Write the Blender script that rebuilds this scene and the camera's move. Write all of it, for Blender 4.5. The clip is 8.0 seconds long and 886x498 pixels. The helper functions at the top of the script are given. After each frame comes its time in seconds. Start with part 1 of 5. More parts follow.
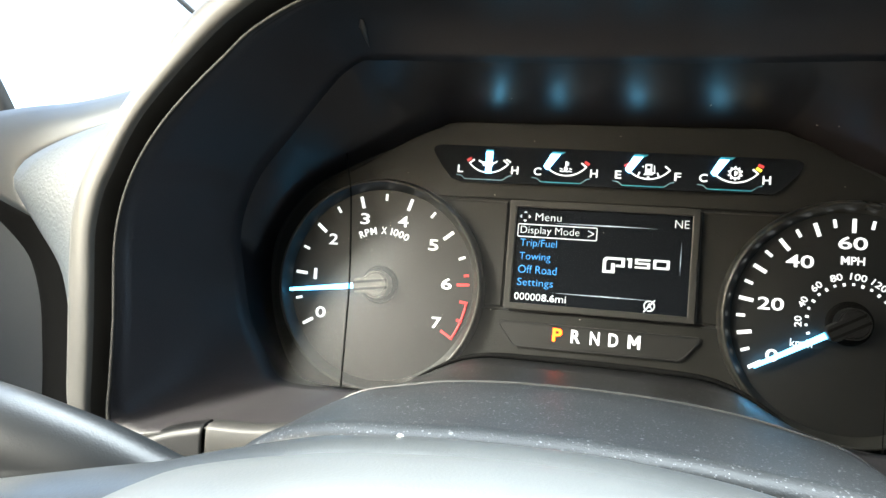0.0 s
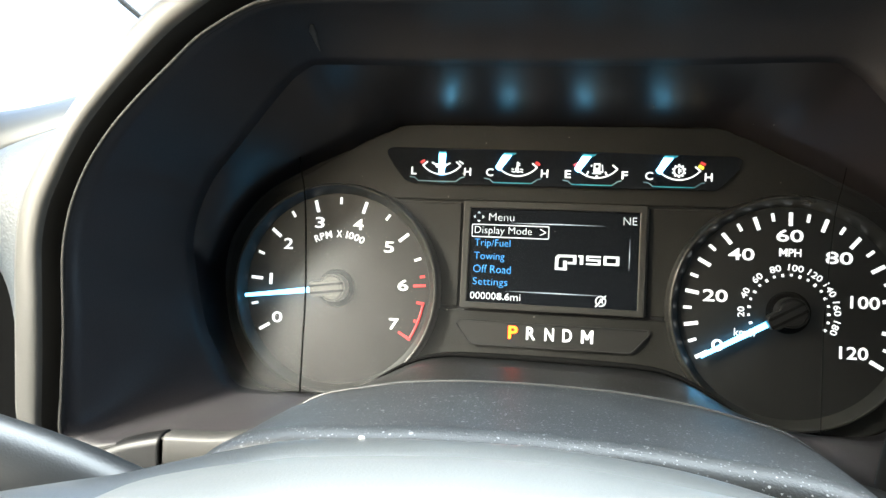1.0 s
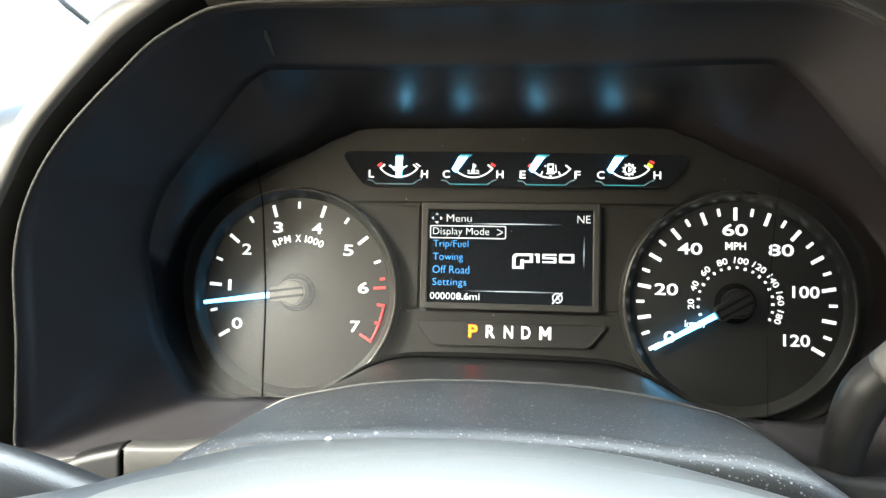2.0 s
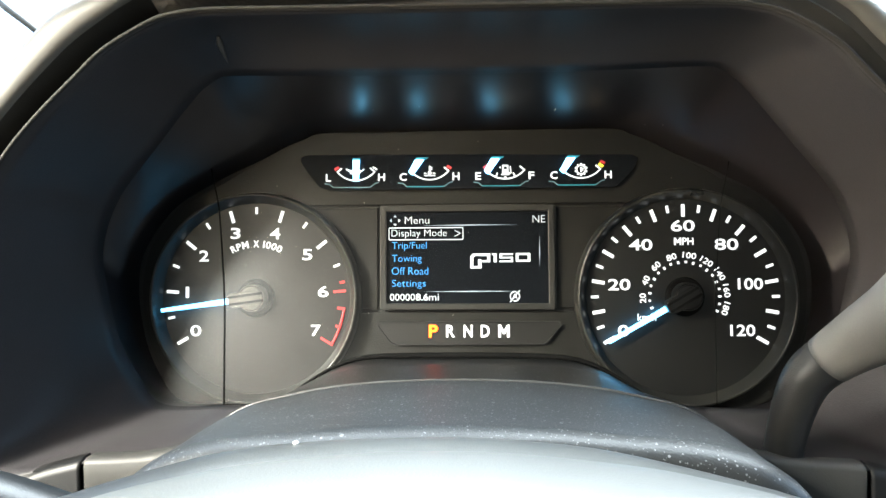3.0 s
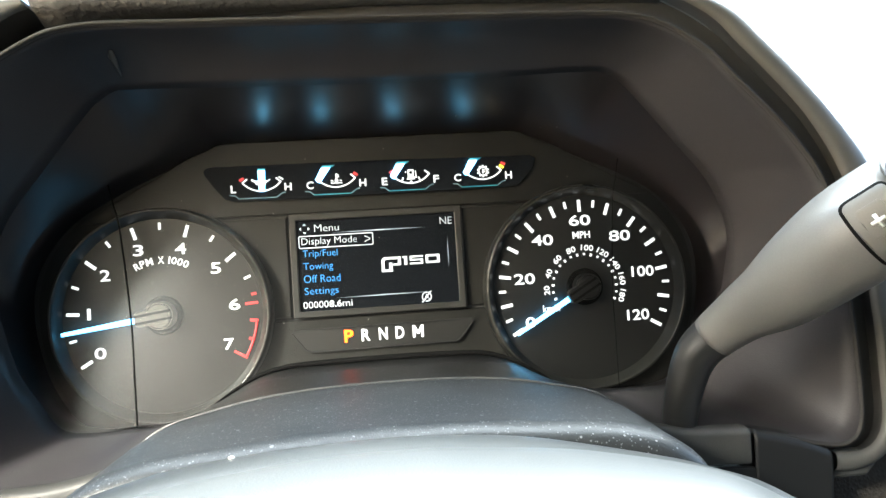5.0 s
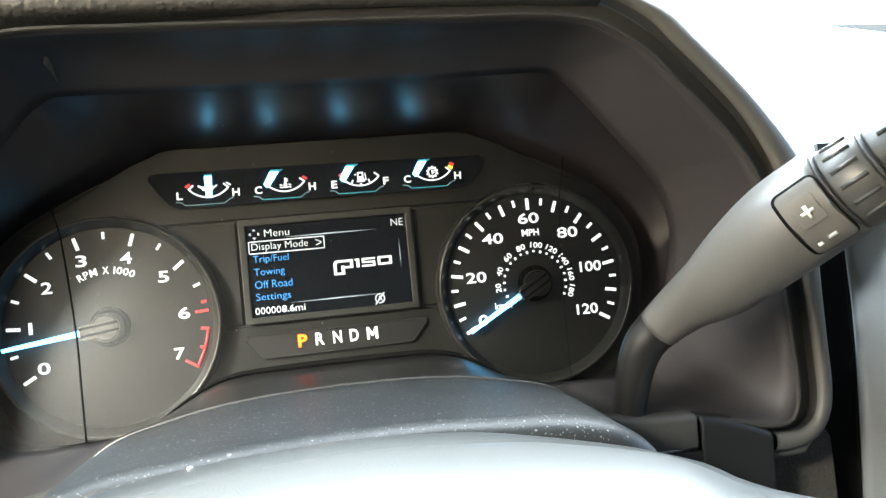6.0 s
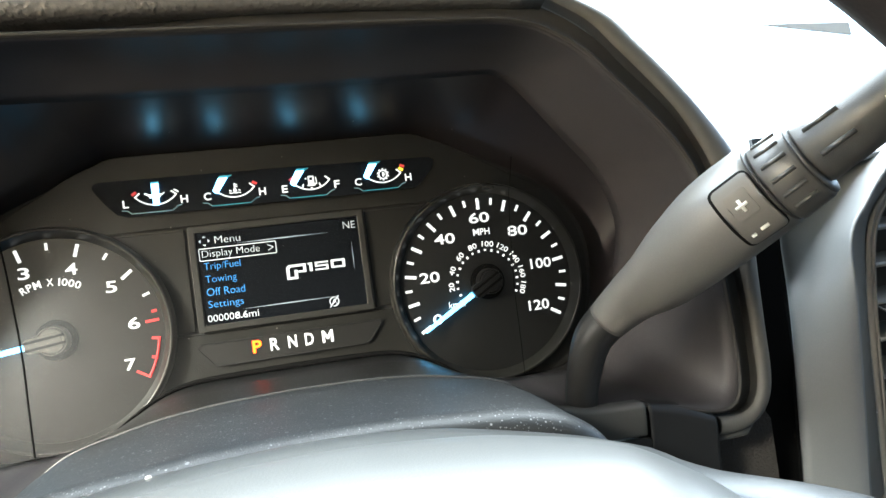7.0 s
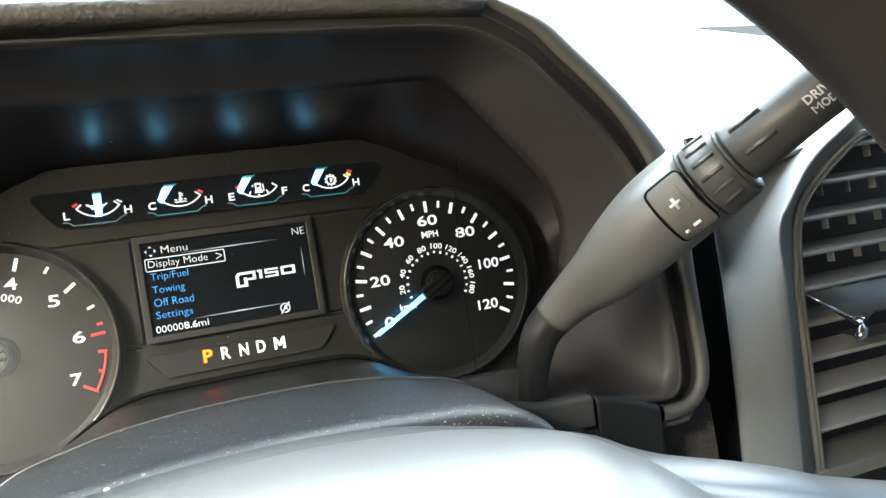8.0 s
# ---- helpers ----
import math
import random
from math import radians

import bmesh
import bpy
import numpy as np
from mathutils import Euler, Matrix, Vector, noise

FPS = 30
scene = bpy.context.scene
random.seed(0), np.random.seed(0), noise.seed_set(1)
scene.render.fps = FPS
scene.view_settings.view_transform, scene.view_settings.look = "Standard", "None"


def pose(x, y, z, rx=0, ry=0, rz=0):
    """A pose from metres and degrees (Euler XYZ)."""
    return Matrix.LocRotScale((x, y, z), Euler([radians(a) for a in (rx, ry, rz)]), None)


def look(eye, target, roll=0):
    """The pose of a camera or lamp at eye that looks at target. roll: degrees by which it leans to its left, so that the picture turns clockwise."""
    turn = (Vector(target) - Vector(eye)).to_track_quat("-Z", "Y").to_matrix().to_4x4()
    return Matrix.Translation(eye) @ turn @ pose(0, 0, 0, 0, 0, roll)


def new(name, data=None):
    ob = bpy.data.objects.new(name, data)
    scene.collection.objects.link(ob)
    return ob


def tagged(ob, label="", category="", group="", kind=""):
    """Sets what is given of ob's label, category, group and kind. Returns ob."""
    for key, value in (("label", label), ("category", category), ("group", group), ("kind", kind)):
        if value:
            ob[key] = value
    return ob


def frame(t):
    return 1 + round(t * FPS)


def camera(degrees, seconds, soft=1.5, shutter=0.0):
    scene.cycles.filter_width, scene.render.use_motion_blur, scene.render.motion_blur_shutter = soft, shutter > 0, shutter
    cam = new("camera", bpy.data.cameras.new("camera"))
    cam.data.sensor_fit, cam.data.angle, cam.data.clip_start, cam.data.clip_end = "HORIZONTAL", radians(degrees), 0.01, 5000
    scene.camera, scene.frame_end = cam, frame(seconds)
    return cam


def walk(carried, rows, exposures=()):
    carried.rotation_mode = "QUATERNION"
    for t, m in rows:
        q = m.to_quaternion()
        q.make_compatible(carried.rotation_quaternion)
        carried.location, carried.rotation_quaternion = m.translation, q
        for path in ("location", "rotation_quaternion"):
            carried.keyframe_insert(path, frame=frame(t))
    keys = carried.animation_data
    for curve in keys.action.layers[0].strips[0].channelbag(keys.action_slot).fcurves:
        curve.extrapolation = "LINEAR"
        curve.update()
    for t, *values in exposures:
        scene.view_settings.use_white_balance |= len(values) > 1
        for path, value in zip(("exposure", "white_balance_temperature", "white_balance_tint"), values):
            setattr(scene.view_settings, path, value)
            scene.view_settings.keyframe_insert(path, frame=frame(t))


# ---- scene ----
cam = camera(66.1, 8.0)
PATH = [
    (0.0, 0.0054, -0.3882, 0.0049, 92.73, -4.61, 13.52),
    (0.5, 0.0061, -0.3901, 0.0053, 92.86, -3.78, 11.69),
    (1.0, 0.0063, -0.3925, 0.0060, 92.89, -2.99, 9.85),
    (1.5, 0.0066, -0.3950, 0.0062, 92.98, -2.18, 8.10),
    (3.0, 0.0068, -0.4033, 0.0075, 93.00, 0.23, 2.96),
    (3.5, 0.0052, -0.4060, 0.0082, 92.94, 1.10, 1.04),
    (4.0, 0.0044, -0.4086, 0.0088, 92.86, 1.98, -0.86),
    (4.5, 0.0036, -0.4113, 0.0093, 92.76, 2.87, -2.89),
    (6.0, 0.0018, -0.4165, 0.0105, 92.23, 5.66, -9.07),
    (6.5, 0.0019, -0.4186, 0.0105, 92.03, 6.55, -10.97),
    (7.0, 0.0013, -0.4212, 0.0107, 91.79, 7.45, -12.97),
    (7.5, -0.0001, -0.4242, 0.0108, 91.53, 8.33, -15.15),
    (8.0, -0.0007, -0.4277, 0.0111, 91.31, 9.23, -17.28),
]
walk(cam, [(t, pose(x, y, z, rx, ry, rz)) for t, x, y, z, rx, ry, rz in PATH], exposures=[(t, e, 6250, 5) for t, e in ((0.0, 3.15), (1.5, 3.22), (4.0, 3.27), (6.0, 3.15), (8.0, 2.78))])

# ---- world and sun ----
world = bpy.data.worlds.new("sky")
scene.world = world
world.use_nodes = True
wn = world.node_tree.nodes
sky = wn.new("ShaderNodeTexSky")
sky.sky_type = 'NISHITA'
sky.sun_disc = False
sky.sun_elevation = radians(26.5)
sky.sun_rotation = radians(228.4)
sky.dust_density = 2.0
sky.ozone_density = 0.6
wn["Background"].inputs["Strength"].default_value = 0.15
world.node_tree.links.new(sky.outputs[0], wn["Background"].inputs["Color"])
sun_data = bpy.data.lights.new("sun", 'SUN')
sun_data.energy = 1.4
sun_data.angle = radians(10)
sun_data.color = (1.0, 0.975, 0.87)
sun = new("sun", sun_data)
sun.matrix_world = look((-3.6, -3.2, 2.4), (0, 0, 0))
# the sky's light in the windscreen opening
pane_data = bpy.data.lights.new("windscreen_light", 'AREA')
pane_data.shape = 'RECTANGLE'
pane_data.size, pane_data.size_y = 1.7, 0.90
pane_data.energy = 11.0
pane_data.color = (0.94, 1.0, 1.01)
pane = new("windscreen_light", pane_data)
pane.matrix_world = look((0.34, 0.22, 0.48), (0.34, -0.43, -0.26))

# ---- materials ----
def material(name, base, rough=0.5, grain=0.0, grain_size=0.0006, vary=0.15, metal=0.0, spec=0.5, coat=0.0, patches=0.05):
    """Painted or moulded surface: colour that drifts at two scales, uneven gloss and a fine moulded grain."""
    m = bpy.data.materials.new(name)
    m.use_nodes = True
    nt = m.node_tree
    b = nt.nodes["Principled BSDF"]
    b.inputs["Metallic"].default_value = metal
    b.inputs["Specular IOR Level"].default_value = spec
    b.inputs["Coat Weight"].default_value = coat
    co = nt.nodes.new("ShaderNodeTexCoord")
    big = nt.nodes.new("ShaderNodeTexNoise")
    big.inputs["Scale"].default_value = 1 / patches
    big.inputs["Detail"].default_value = 4
    small = nt.nodes.new("ShaderNodeTexNoise")
    small.inputs["Scale"].default_value = 1 / max(grain_size, 1e-4)
    small.inputs["Detail"].default_value = 2
    for n in (big, small):
        nt.links.new(co.outputs["Object"], n.inputs["Vector"])
    mix = nt.nodes.new("ShaderNodeMath")
    mix.operation = 'ADD'
    nt.links.new(big.outputs["Fac"], mix.inputs[0])
    nt.links.new(small.outputs["Fac"], mix.inputs[1])
    ramp = nt.nodes.new("ShaderNodeMapRange")
    ramp.inputs["From Min"].default_value, ramp.inputs["From Max"].default_value = 0.6, 1.4
    ramp.inputs["To Min"].default_value, ramp.inputs["To Max"].default_value = 1 - vary, 1 + vary
    nt.links.new(mix.outputs[0], ramp.inputs["Value"])
    col = nt.nodes.new("ShaderNodeMix")
    col.data_type = 'RGBA'
    col.blend_type = 'MULTIPLY'
    col.inputs[0].default_value = 1.0
    col.inputs[6].default_value = (*base, 1)
    nt.links.new(ramp.outputs[0], col.inputs[7])
    nt.links.new(col.outputs[2], b.inputs["Base Color"])
    rr = nt.nodes.new("ShaderNodeMapRange")
    rr.inputs["From Min"].default_value, rr.inputs["From Max"].default_value = 0.3, 0.7
    rr.inputs["To Min"].default_value, rr.inputs["To Max"].default_value = rough * 0.9, min(1, rough * 1.12)
    nt.links.new(big.outputs["Fac"], rr.inputs["Value"])
    nt.links.new(rr.outputs[0], b.inputs["Roughness"])
    if grain > 0:
        bump = nt.nodes.new("ShaderNodeBump")
        bump.inputs["Strength"].default_value = grain
        bump.inputs["Distance"].default_value = grain_size * 0.5
        nt.links.new(small.outputs["Fac"], bump.inputs["Height"])
        nt.links.new(bump.outputs[0], b.inputs["Normal"])
    return m


def leather(name, base, rough, cell=0.0022, depth=0.0006, vary=0.1):
    """Moulded leather grain: raised pebbles with creases between."""
    m = material(name, base, rough, 0, 0.0005, vary)
    nt = m.node_tree
    co = nt.nodes.new("ShaderNodeTexCoord")
    warp = nt.nodes.new("ShaderNodeTexNoise")
    warp.inputs["Scale"].default_value = 300
    add = nt.nodes.new("ShaderNodeVectorMath")
    add.operation = 'MULTIPLY_ADD'
    add.inputs[1].default_value = (0.003, 0.003, 0.003)
    nt.links.new(co.outputs["Object"], warp.inputs["Vector"])
    nt.links.new(warp.outputs["Color"], add.inputs[0])
    nt.links.new(co.outputs["Object"], add.inputs[2])
    vor = nt.nodes.new("ShaderNodeTexVoronoi")
    vor.feature = 'SMOOTH_F1'
    vor.inputs["Scale"].default_value = 1 / cell
    nt.links.new(add.outputs[0], vor.inputs["Vector"])
    bump = nt.nodes.new("ShaderNodeBump")
    bump.invert = True
    bump.inputs["Strength"].default_value = 0.8
    bump.inputs["Distance"].default_value = depth
    nt.links.new(vor.outputs["Distance"], bump.inputs["Height"])
    nt.links.new(bump.outputs[0], nt.nodes["Principled BSDF"].inputs["Normal"])
    return m


def dusty(m, amount=0.5, size=0.0045, tint=(0.75, 0.77, 0.8)):
    """Lies a scatter of pale dust grains over a material."""
    nt = m.node_tree
    b = nt.nodes["Principled BSDF"]
    old = b.inputs["Base Color"].links[0].from_socket
    co = nt.nodes.new("ShaderNodeTexCoord")
    prev = old
    for k, (s, cut, hold) in enumerate(((size, 0.075, 0.45), (size * 2.6, 0.05, 0.35), (size * 0.55, 0.11, 0.3))):
        vor = nt.nodes.new("ShaderNodeTexVoronoi")
        vor.inputs["Scale"].default_value = 1 / s
        nt.links.new(co.outputs["Object"], vor.inputs["Vector"])
        wn_ = nt.nodes.new("ShaderNodeTexWhiteNoise")
        nt.links.new(vor.outputs["Position"], wn_.inputs["Vector"])
        thr = nt.nodes.new("ShaderNodeMath")
        thr.operation = 'MULTIPLY'
        thr.inputs[1].default_value = cut * 2.6
        nt.links.new(wn_.outputs["Value"], thr.inputs[0])
        less = nt.nodes.new("ShaderNodeMath")
        less.operation = 'LESS_THAN'
        nt.links.new(vor.outputs["Distance"], less.inputs[0])
        nt.links.new(thr.outputs[0], less.inputs[1])
        keep = nt.nodes.new("ShaderNodeMath")
        keep.operation = 'MULTIPLY'
        keep.inputs[1].default_value = amount * hold * 2
        nt.links.new(less.outputs[0], keep.inputs[0])
        mx = nt.nodes.new("ShaderNodeMix")
        mx.data_type = 'RGBA'
        nt.links.new(keep.outputs[0], mx.inputs[0])
        nt.links.new(prev, mx.inputs[6])
        mx.inputs[7].default_value = (*tint, 1)
        prev = mx.outputs[2]
    nt.links.new(prev, b.inputs["Base Color"])
    return m


def glow(name, colour, strength):
    m = bpy.data.materials.new(name)
    m.use_nodes = True
    b = m.node_tree.nodes["Principled BSDF"]
    b.inputs["Base Color"].default_value = (*[min(1, c * 0.5) for c in colour], 1)
    b.inputs["Emission Color"].default_value = (*colour, 1)
    b.inputs["Emission Strength"].default_value = strength
    b.inputs["Roughness"].default_value = 0.6
    return m


def clear(name, gloss_rough=0.02, tint=(1, 1, 1), ior=1.5):
    """A thin clear sheet: see-through, with gloss by Fresnel."""
    m = bpy.data.materials.new(name)
    m.use_nodes = True
    nt = m.node_tree
    for n in list(nt.nodes):
        nt.nodes.remove(n)
    out = nt.nodes.new("ShaderNodeOutputMaterial")
    tr = nt.nodes.new("ShaderNodeBsdfTransparent")
    tr.inputs[0].default_value = (*tint, 1)
    gl = nt.nodes.new("ShaderNodeBsdfGlossy")
    gl.inputs["Roughness"].default_value = gloss_rough
    fr = nt.nodes.new("ShaderNodeFresnel")
    fr.inputs[0].default_value = ior
    mx = nt.nodes.new("ShaderNodeMixShader")
    nt.links.new(fr.outputs[0], mx.inputs[0])
    nt.links.new(tr.outputs[0], mx.inputs[1])
    nt.links.new(gl.outputs[0], mx.inputs[2])
    nt.links.new(mx.outputs[0], out.inputs[0])
    return m


M_FACE = material("grained_face_plastic", (0.0105, 0.0105, 0.0091), 0.48, 0.28, 0.0009, 0.3, spec=0.3, patches=0.02)
M_DIAL = material("matt_black_dial", (0.0060, 0.0059, 0.0051), 0.5, 0.1, 0.0005, 0.1)
M_GLOSSBLACK = material("glossy_black_plastic", (0.008, 0.008, 0.009), 0.12, 0, 0.001, 0.1)
M_RING = material("satin_dark_ring", (0.023, 0.0227, 0.0205), 0.4, 0.1, 0.0006, 0.1)
M_SHROUD = material("smooth_black_shroud", (0.0125, 0.0105, 0.0118), 0.32, 0, 0.001, 0.1, spec=0.8)
M_HOOD = material("matt_black_hood", (0.044, 0.0415, 0.0445), 0.42, 0.25, 0.0007, 0.15, spec=0.3)
M_EDGE = material("rounded_hood_edge", (0.035, 0.034, 0.032), 0.6, 0.2, 0.0007, 0.15, spec=0.2)
M_TRIM = material("satin_grey_trim", (0.095, 0.0925, 0.0865), 0.45, 0.15, 0.0006, 0.06)
M_PAD = leather("leather_grain_pad", (0.095, 0.0905, 0.086), 0.5, 0.0026, 0.0009)
M_PADLIGHT = leather("leather_grain_panel", (0.095, 0.108, 0.120), 0.5, 0.0018, 0.0003)
M_DASH = material("smooth_grey_dash", (0.060, 0.068, 0.076), 0.45, 0.3, 0.0006, 0.1)
M_SIDE = material("charcoal_side_panel", (0.045, 0.047, 0.05), 0.45, 0.3, 0.0006, 0.12)
M_BEZEL = material("satin_charcoal_bezel", (0.06, 0.059, 0.056), 0.5, 0.2, 0.0006, 0.1)
M_COLUMN = dusty(material("charcoal_column_plastic", (0.020, 0.022, 0.0235), 0.44, 0.4, 0.0007, 0.2), 0.3, 0.0021)
M_HUB = material("charcoal_wheel_plastic", (0.10, 0.104, 0.103), 0.38, 0.12, 0.0006, 0.06)
M_SHELL = material("satin_hub_plastic", (0.055, 0.058, 0.058), 0.34, 0.15, 0.0007, 0.1)
M_RIM = leather("black_urethane_rim", (0.022, 0.0175, 0.016), 0.55, 0.0012, 0.0001)
M_STALK = material("satin_charcoal_stalk", (0.125, 0.123, 0.118), 0.38, 0.25, 0.0006, 0.1, spec=1.0)
M_STALKDARK = material("charcoal_stalk_end", (0.065, 0.065, 0.063), 0.36, 0.25, 0.0006, 0.1, spec=0.6)
M_BUTTON = material("soft_grey_button", (0.125, 0.122, 0.115), 0.5, 0.15, 0.0005, 0.08)
M_PRINT = material("white_print", (0.8, 0.8, 0.78), 0.5, 0, 0.0005, 0.05)
M_PANELGREY = material("blue_grey_panel", (0.215, 0.222, 0.228), 0.36, 0.12, 0.0007, 0.07)
M_PANELOLIVE = material("grey_panel_return", (0.17, 0.163, 0.148), 0.45, 0.12, 0.0007, 0.08)
M_SLAT = material("satin_grey_slat", (0.33, 0.327, 0.318), 0.36, 0.1, 0.0006, 0.08)
M_VENTDARK = material("black_vent_inside", (0.012, 0.012, 0.013), 0.5, 0, 0.001, 0.1)
M_CHROME = material("chrome", (0.75, 0.77, 0.8), 0.08, 0, 0.001, 0.03, metal=1.0)
M_CREAM = material("cream_pillar_trim", (0.25, 0.244, 0.215), 0.6, 0.4, 0.0012, 0.06)
M_SEAL = material("black_rubber_seal", (0.012, 0.012, 0.012), 0.6, 0.2, 0.0008, 0.1)
M_GROOVE = material("black_groove_and_shade", (0.032, 0.032, 0.031), 0.45, 0.2, 0.0008, 0.1)
M_CAB = material("dark_cab_lining", (0.10, 0.098, 0.092), 0.8, 0.3, 0.002, 0.1)
M_ROOF = material("grey_headliner", (0.12, 0.116, 0.108), 0.85, 0.4, 0.002, 0.1)
M_GROUND = material("pale_concrete", (0.42, 0.41, 0.385), 0.8, 0.4, 0.01, 0.2, patches=0.8)
M_WHITE = glow("backlit_white", (1.0, 1.0, 0.97), 0.165)
M_DIALRING = material("satin_dark_dial_ring", (0.021, 0.0205, 0.018), 0.3, 0.05, 0.0006, 0.1)
M_TEAL = glow("lit_teal_edge", (0.06, 0.42, 0.52), 0.05)
M_TABGLINT = glow("tab_line_glint", (0.35, 0.6, 0.68), 0.012)
M_POINTER = glow("lit_ice_blue_pointer", (0.20, 0.64, 1.0), 1.5)
M_CARPET = leather("brown_carpet", (0.045, 0.038, 0.032), 0.95, 0.0016, 0.0008)
# For dark joints, and for black put in where sides and recesses are shaded.
M_SEAMSHADE = material("matt_black_seam_shade", (0.006, 0.006, 0.006), 0.9, 0, 0.001, 0.05, spec=0.05)
M_SIGNAL = material("satin_charcoal_signal_stalk", (0.018, 0.0195, 0.021), 0.34, 0.2, 0.0006, 0.1)
# The lever's plastic again, near black for the shade on its lower arm.
M_STALKSHADED = material("shaded_lever_arm", (0.013, 0.013, 0.0128), 0.38, 0.2, 0.0006, 0.1, spec=1.0)
M_WEDGE = material("pale_grey_wedge", (0.16, 0.16, 0.155), 0.6, 0.1, 0.002, 0.05)
M_BEZELDARK = material("dark_charcoal_bezel", (0.014, 0.0142, 0.0148), 0.48, 0.2, 0.0006, 0.1, spec=0.4)
M_COLLAR = dusty(material("dark_collar_plastic", (0.017, 0.0165, 0.0165), 0.36, 0.15, 0.0007, 0.12), 0.2, 0.0022)
M_LIPLIGHT = material("cover_lip_highlight", (0.045, 0.045, 0.0435), 0.38, 0.1, 0.0007, 0.1)
M_NEEDLE = glow("lit_ice_blue_needle", (0.13, 0.56, 1.0), 1.0)
M_BLUE = glow("lit_blue_text", (0.06, 0.36, 0.85), 0.165)
M_RED = glow("lit_red_mark", (0.9, 0.06, 0.06), 0.07)
M_YELLOW = glow("lit_yellow_mark", (1.0, 0.75, 0.05), 0.24)
M_AMBER = glow("lit_amber_letter", (1.0, 0.058, 0.001), 2.1)
M_SCREENWHITE = glow("screen_white", (0.93, 0.97, 1.0), 0.09)
M_SCREENDIM = glow("screen_dim_line", (0.55, 0.62, 0.7), 0.10)
M_SCREEN = material("black_screen_glass", (0.005, 0.006, 0.008), 0.15, 0, 0.001, 0.05, spec=0.3)
M_LENS = clear("clear_cluster_lens", 0.36, (1, 1, 1), 1.17)


# ---- mesh helpers ----
def part(name, bm, mat, parent=None, label="", smooth=True, solid=0.0, bevel=0.0):
    """Links a bmesh as one mesh object, under a thing or a part if one is given."""
    bmesh.ops.recalc_face_normals(bm, faces=bm.faces[:])
    me = bpy.data.meshes.new(name)
    bm.to_mesh(me)
    bm.free()
    me.materials.append(mat)
    for p in me.polygons:
        p.use_smooth = smooth
    ob = new(name, me)
    if parent is not None:
        ob.parent = parent
    if label:
        tagged(ob, label)
    if solid:
        md = ob.modifiers.new("thickness", 'SOLIDIFY')
        md.thickness = abs(solid)
        md.offset = 1 if solid > 0 else -1
    if bevel:
        md = ob.modifiers.new("edge", 'BEVEL')
        md.width = bevel
        md.segments = 2
        md.limit_method = 'ANGLE'
        md.angle_limit = radians(40)
    return ob


def thing(name, label, category, group="", at=(0, 0, 0)):
    e = new(name)
    e.empty_display_size = 0.02
    e.location = at
    return tagged(e, label, category, group)


def curve_through(pts, n):
    """n points spread evenly along a smooth line through the given points (any dimension)."""
    p = np.array(pts, float)
    ext = np.vstack([2 * p[0] - p[1], p, 2 * p[-1] - p[-2]])
    out = []
    for i in range(1, len(ext) - 2):
        a, b, c, d = ext[i - 1], ext[i], ext[i + 1], ext[i + 2]
        for s in np.linspace(0, 1, 12, endpoint=False):
            out.append(0.5 * (2 * b + (c - a) * s + (2 * a - 5 * b + 4 * c - d) * s * s + (3 * b - a - 3 * c + d) * s ** 3))
    out.append(p[-1])
    out = np.array(out)
    run = np.r_[0, np.cumsum(np.linalg.norm(np.diff(out, axis=0), axis=1))]
    at = np.linspace(0, run[-1], n)
    return np.stack([np.interp(at, run, out[:, k]) for k in range(out.shape[1])], 1)


def mirrored(half):
    """A closed loop from its right half, listed from the middle of the top round to the middle of the bottom."""
    left = [(-x, *rest) for x, *rest in half[::-1]]
    if abs(half[0][0]) < 1e-9:
        left = left[:-1]
    if abs(half[-1][0]) < 1e-9:
        left = left[1:]
    return [tuple(h) for h in half] + [tuple(h) for h in left]


def ring_loop(half, n, y=None):
    """A smooth mirrored loop of 2n - 2 points in x, y, z; half holds x, z or x, z, y."""
    c = curve_through(half, n)
    pts = [(float(q[0]), float(q[2]) if len(q) > 2 else y, float(q[1])) for q in c]
    pts[0] = (0.0, *pts[0][1:])
    pts[-1] = (0.0, *pts[-1][1:])
    return pts + [(-x, yy, z) for x, yy, z in pts[-2:0:-1]]


def loft(loops, closed=True, cap_ends=False):
    bm = bmesh.new()
    rows = [[bm.verts.new(p) for p in loop] for loop in loops]
    n = len(rows[0])
    for a, b in zip(rows, rows[1:]):
        for i in range(n if closed else n - 1):
            j = (i + 1) % n
            bm.faces.new((a[i], a[j], b[j], b[i]))
    if cap_ends:
        bm.faces.new(rows[0])
        bm.faces.new(rows[-1])
    return bm


def plate(outline, y0, y1):
    """A plate with an outline in x, z, from y0 (its face) to y1 (its back)."""
    bm = bmesh.new()
    a = [bm.verts.new((x, y0, z)) for x, z in outline]
    b = [bm.verts.new((x, y1, z)) for x, z in outline]
    bm.faces.new(a)
    bm.faces.new(b[::-1])
    for i in range(len(a)):
        j = (i + 1) % len(a)
        bm.faces.new((a[i], b[i], b[j], a[j]))
    return bm


def box(x0, x1, y0, y1, z0, z1):
    return plate([(x0, z0), (x1, z0), (x1, z1), (x0, z1)], y0, y1)


def rounded(x0, x1, z0, z1, r, n=5):
    out = []
    for cx, cz, a0 in ((x1 - r, z1 - r, 0), (x0 + r, z1 - r, 90), (x0 + r, z0 + r, 180), (x1 - r, z0 + r, 270)):
        for k in range(n + 1):
            a = radians(a0 + 90 * k / n)
            out.append((cx + r * math.cos(a), cz + r * math.sin(a)))
    return out


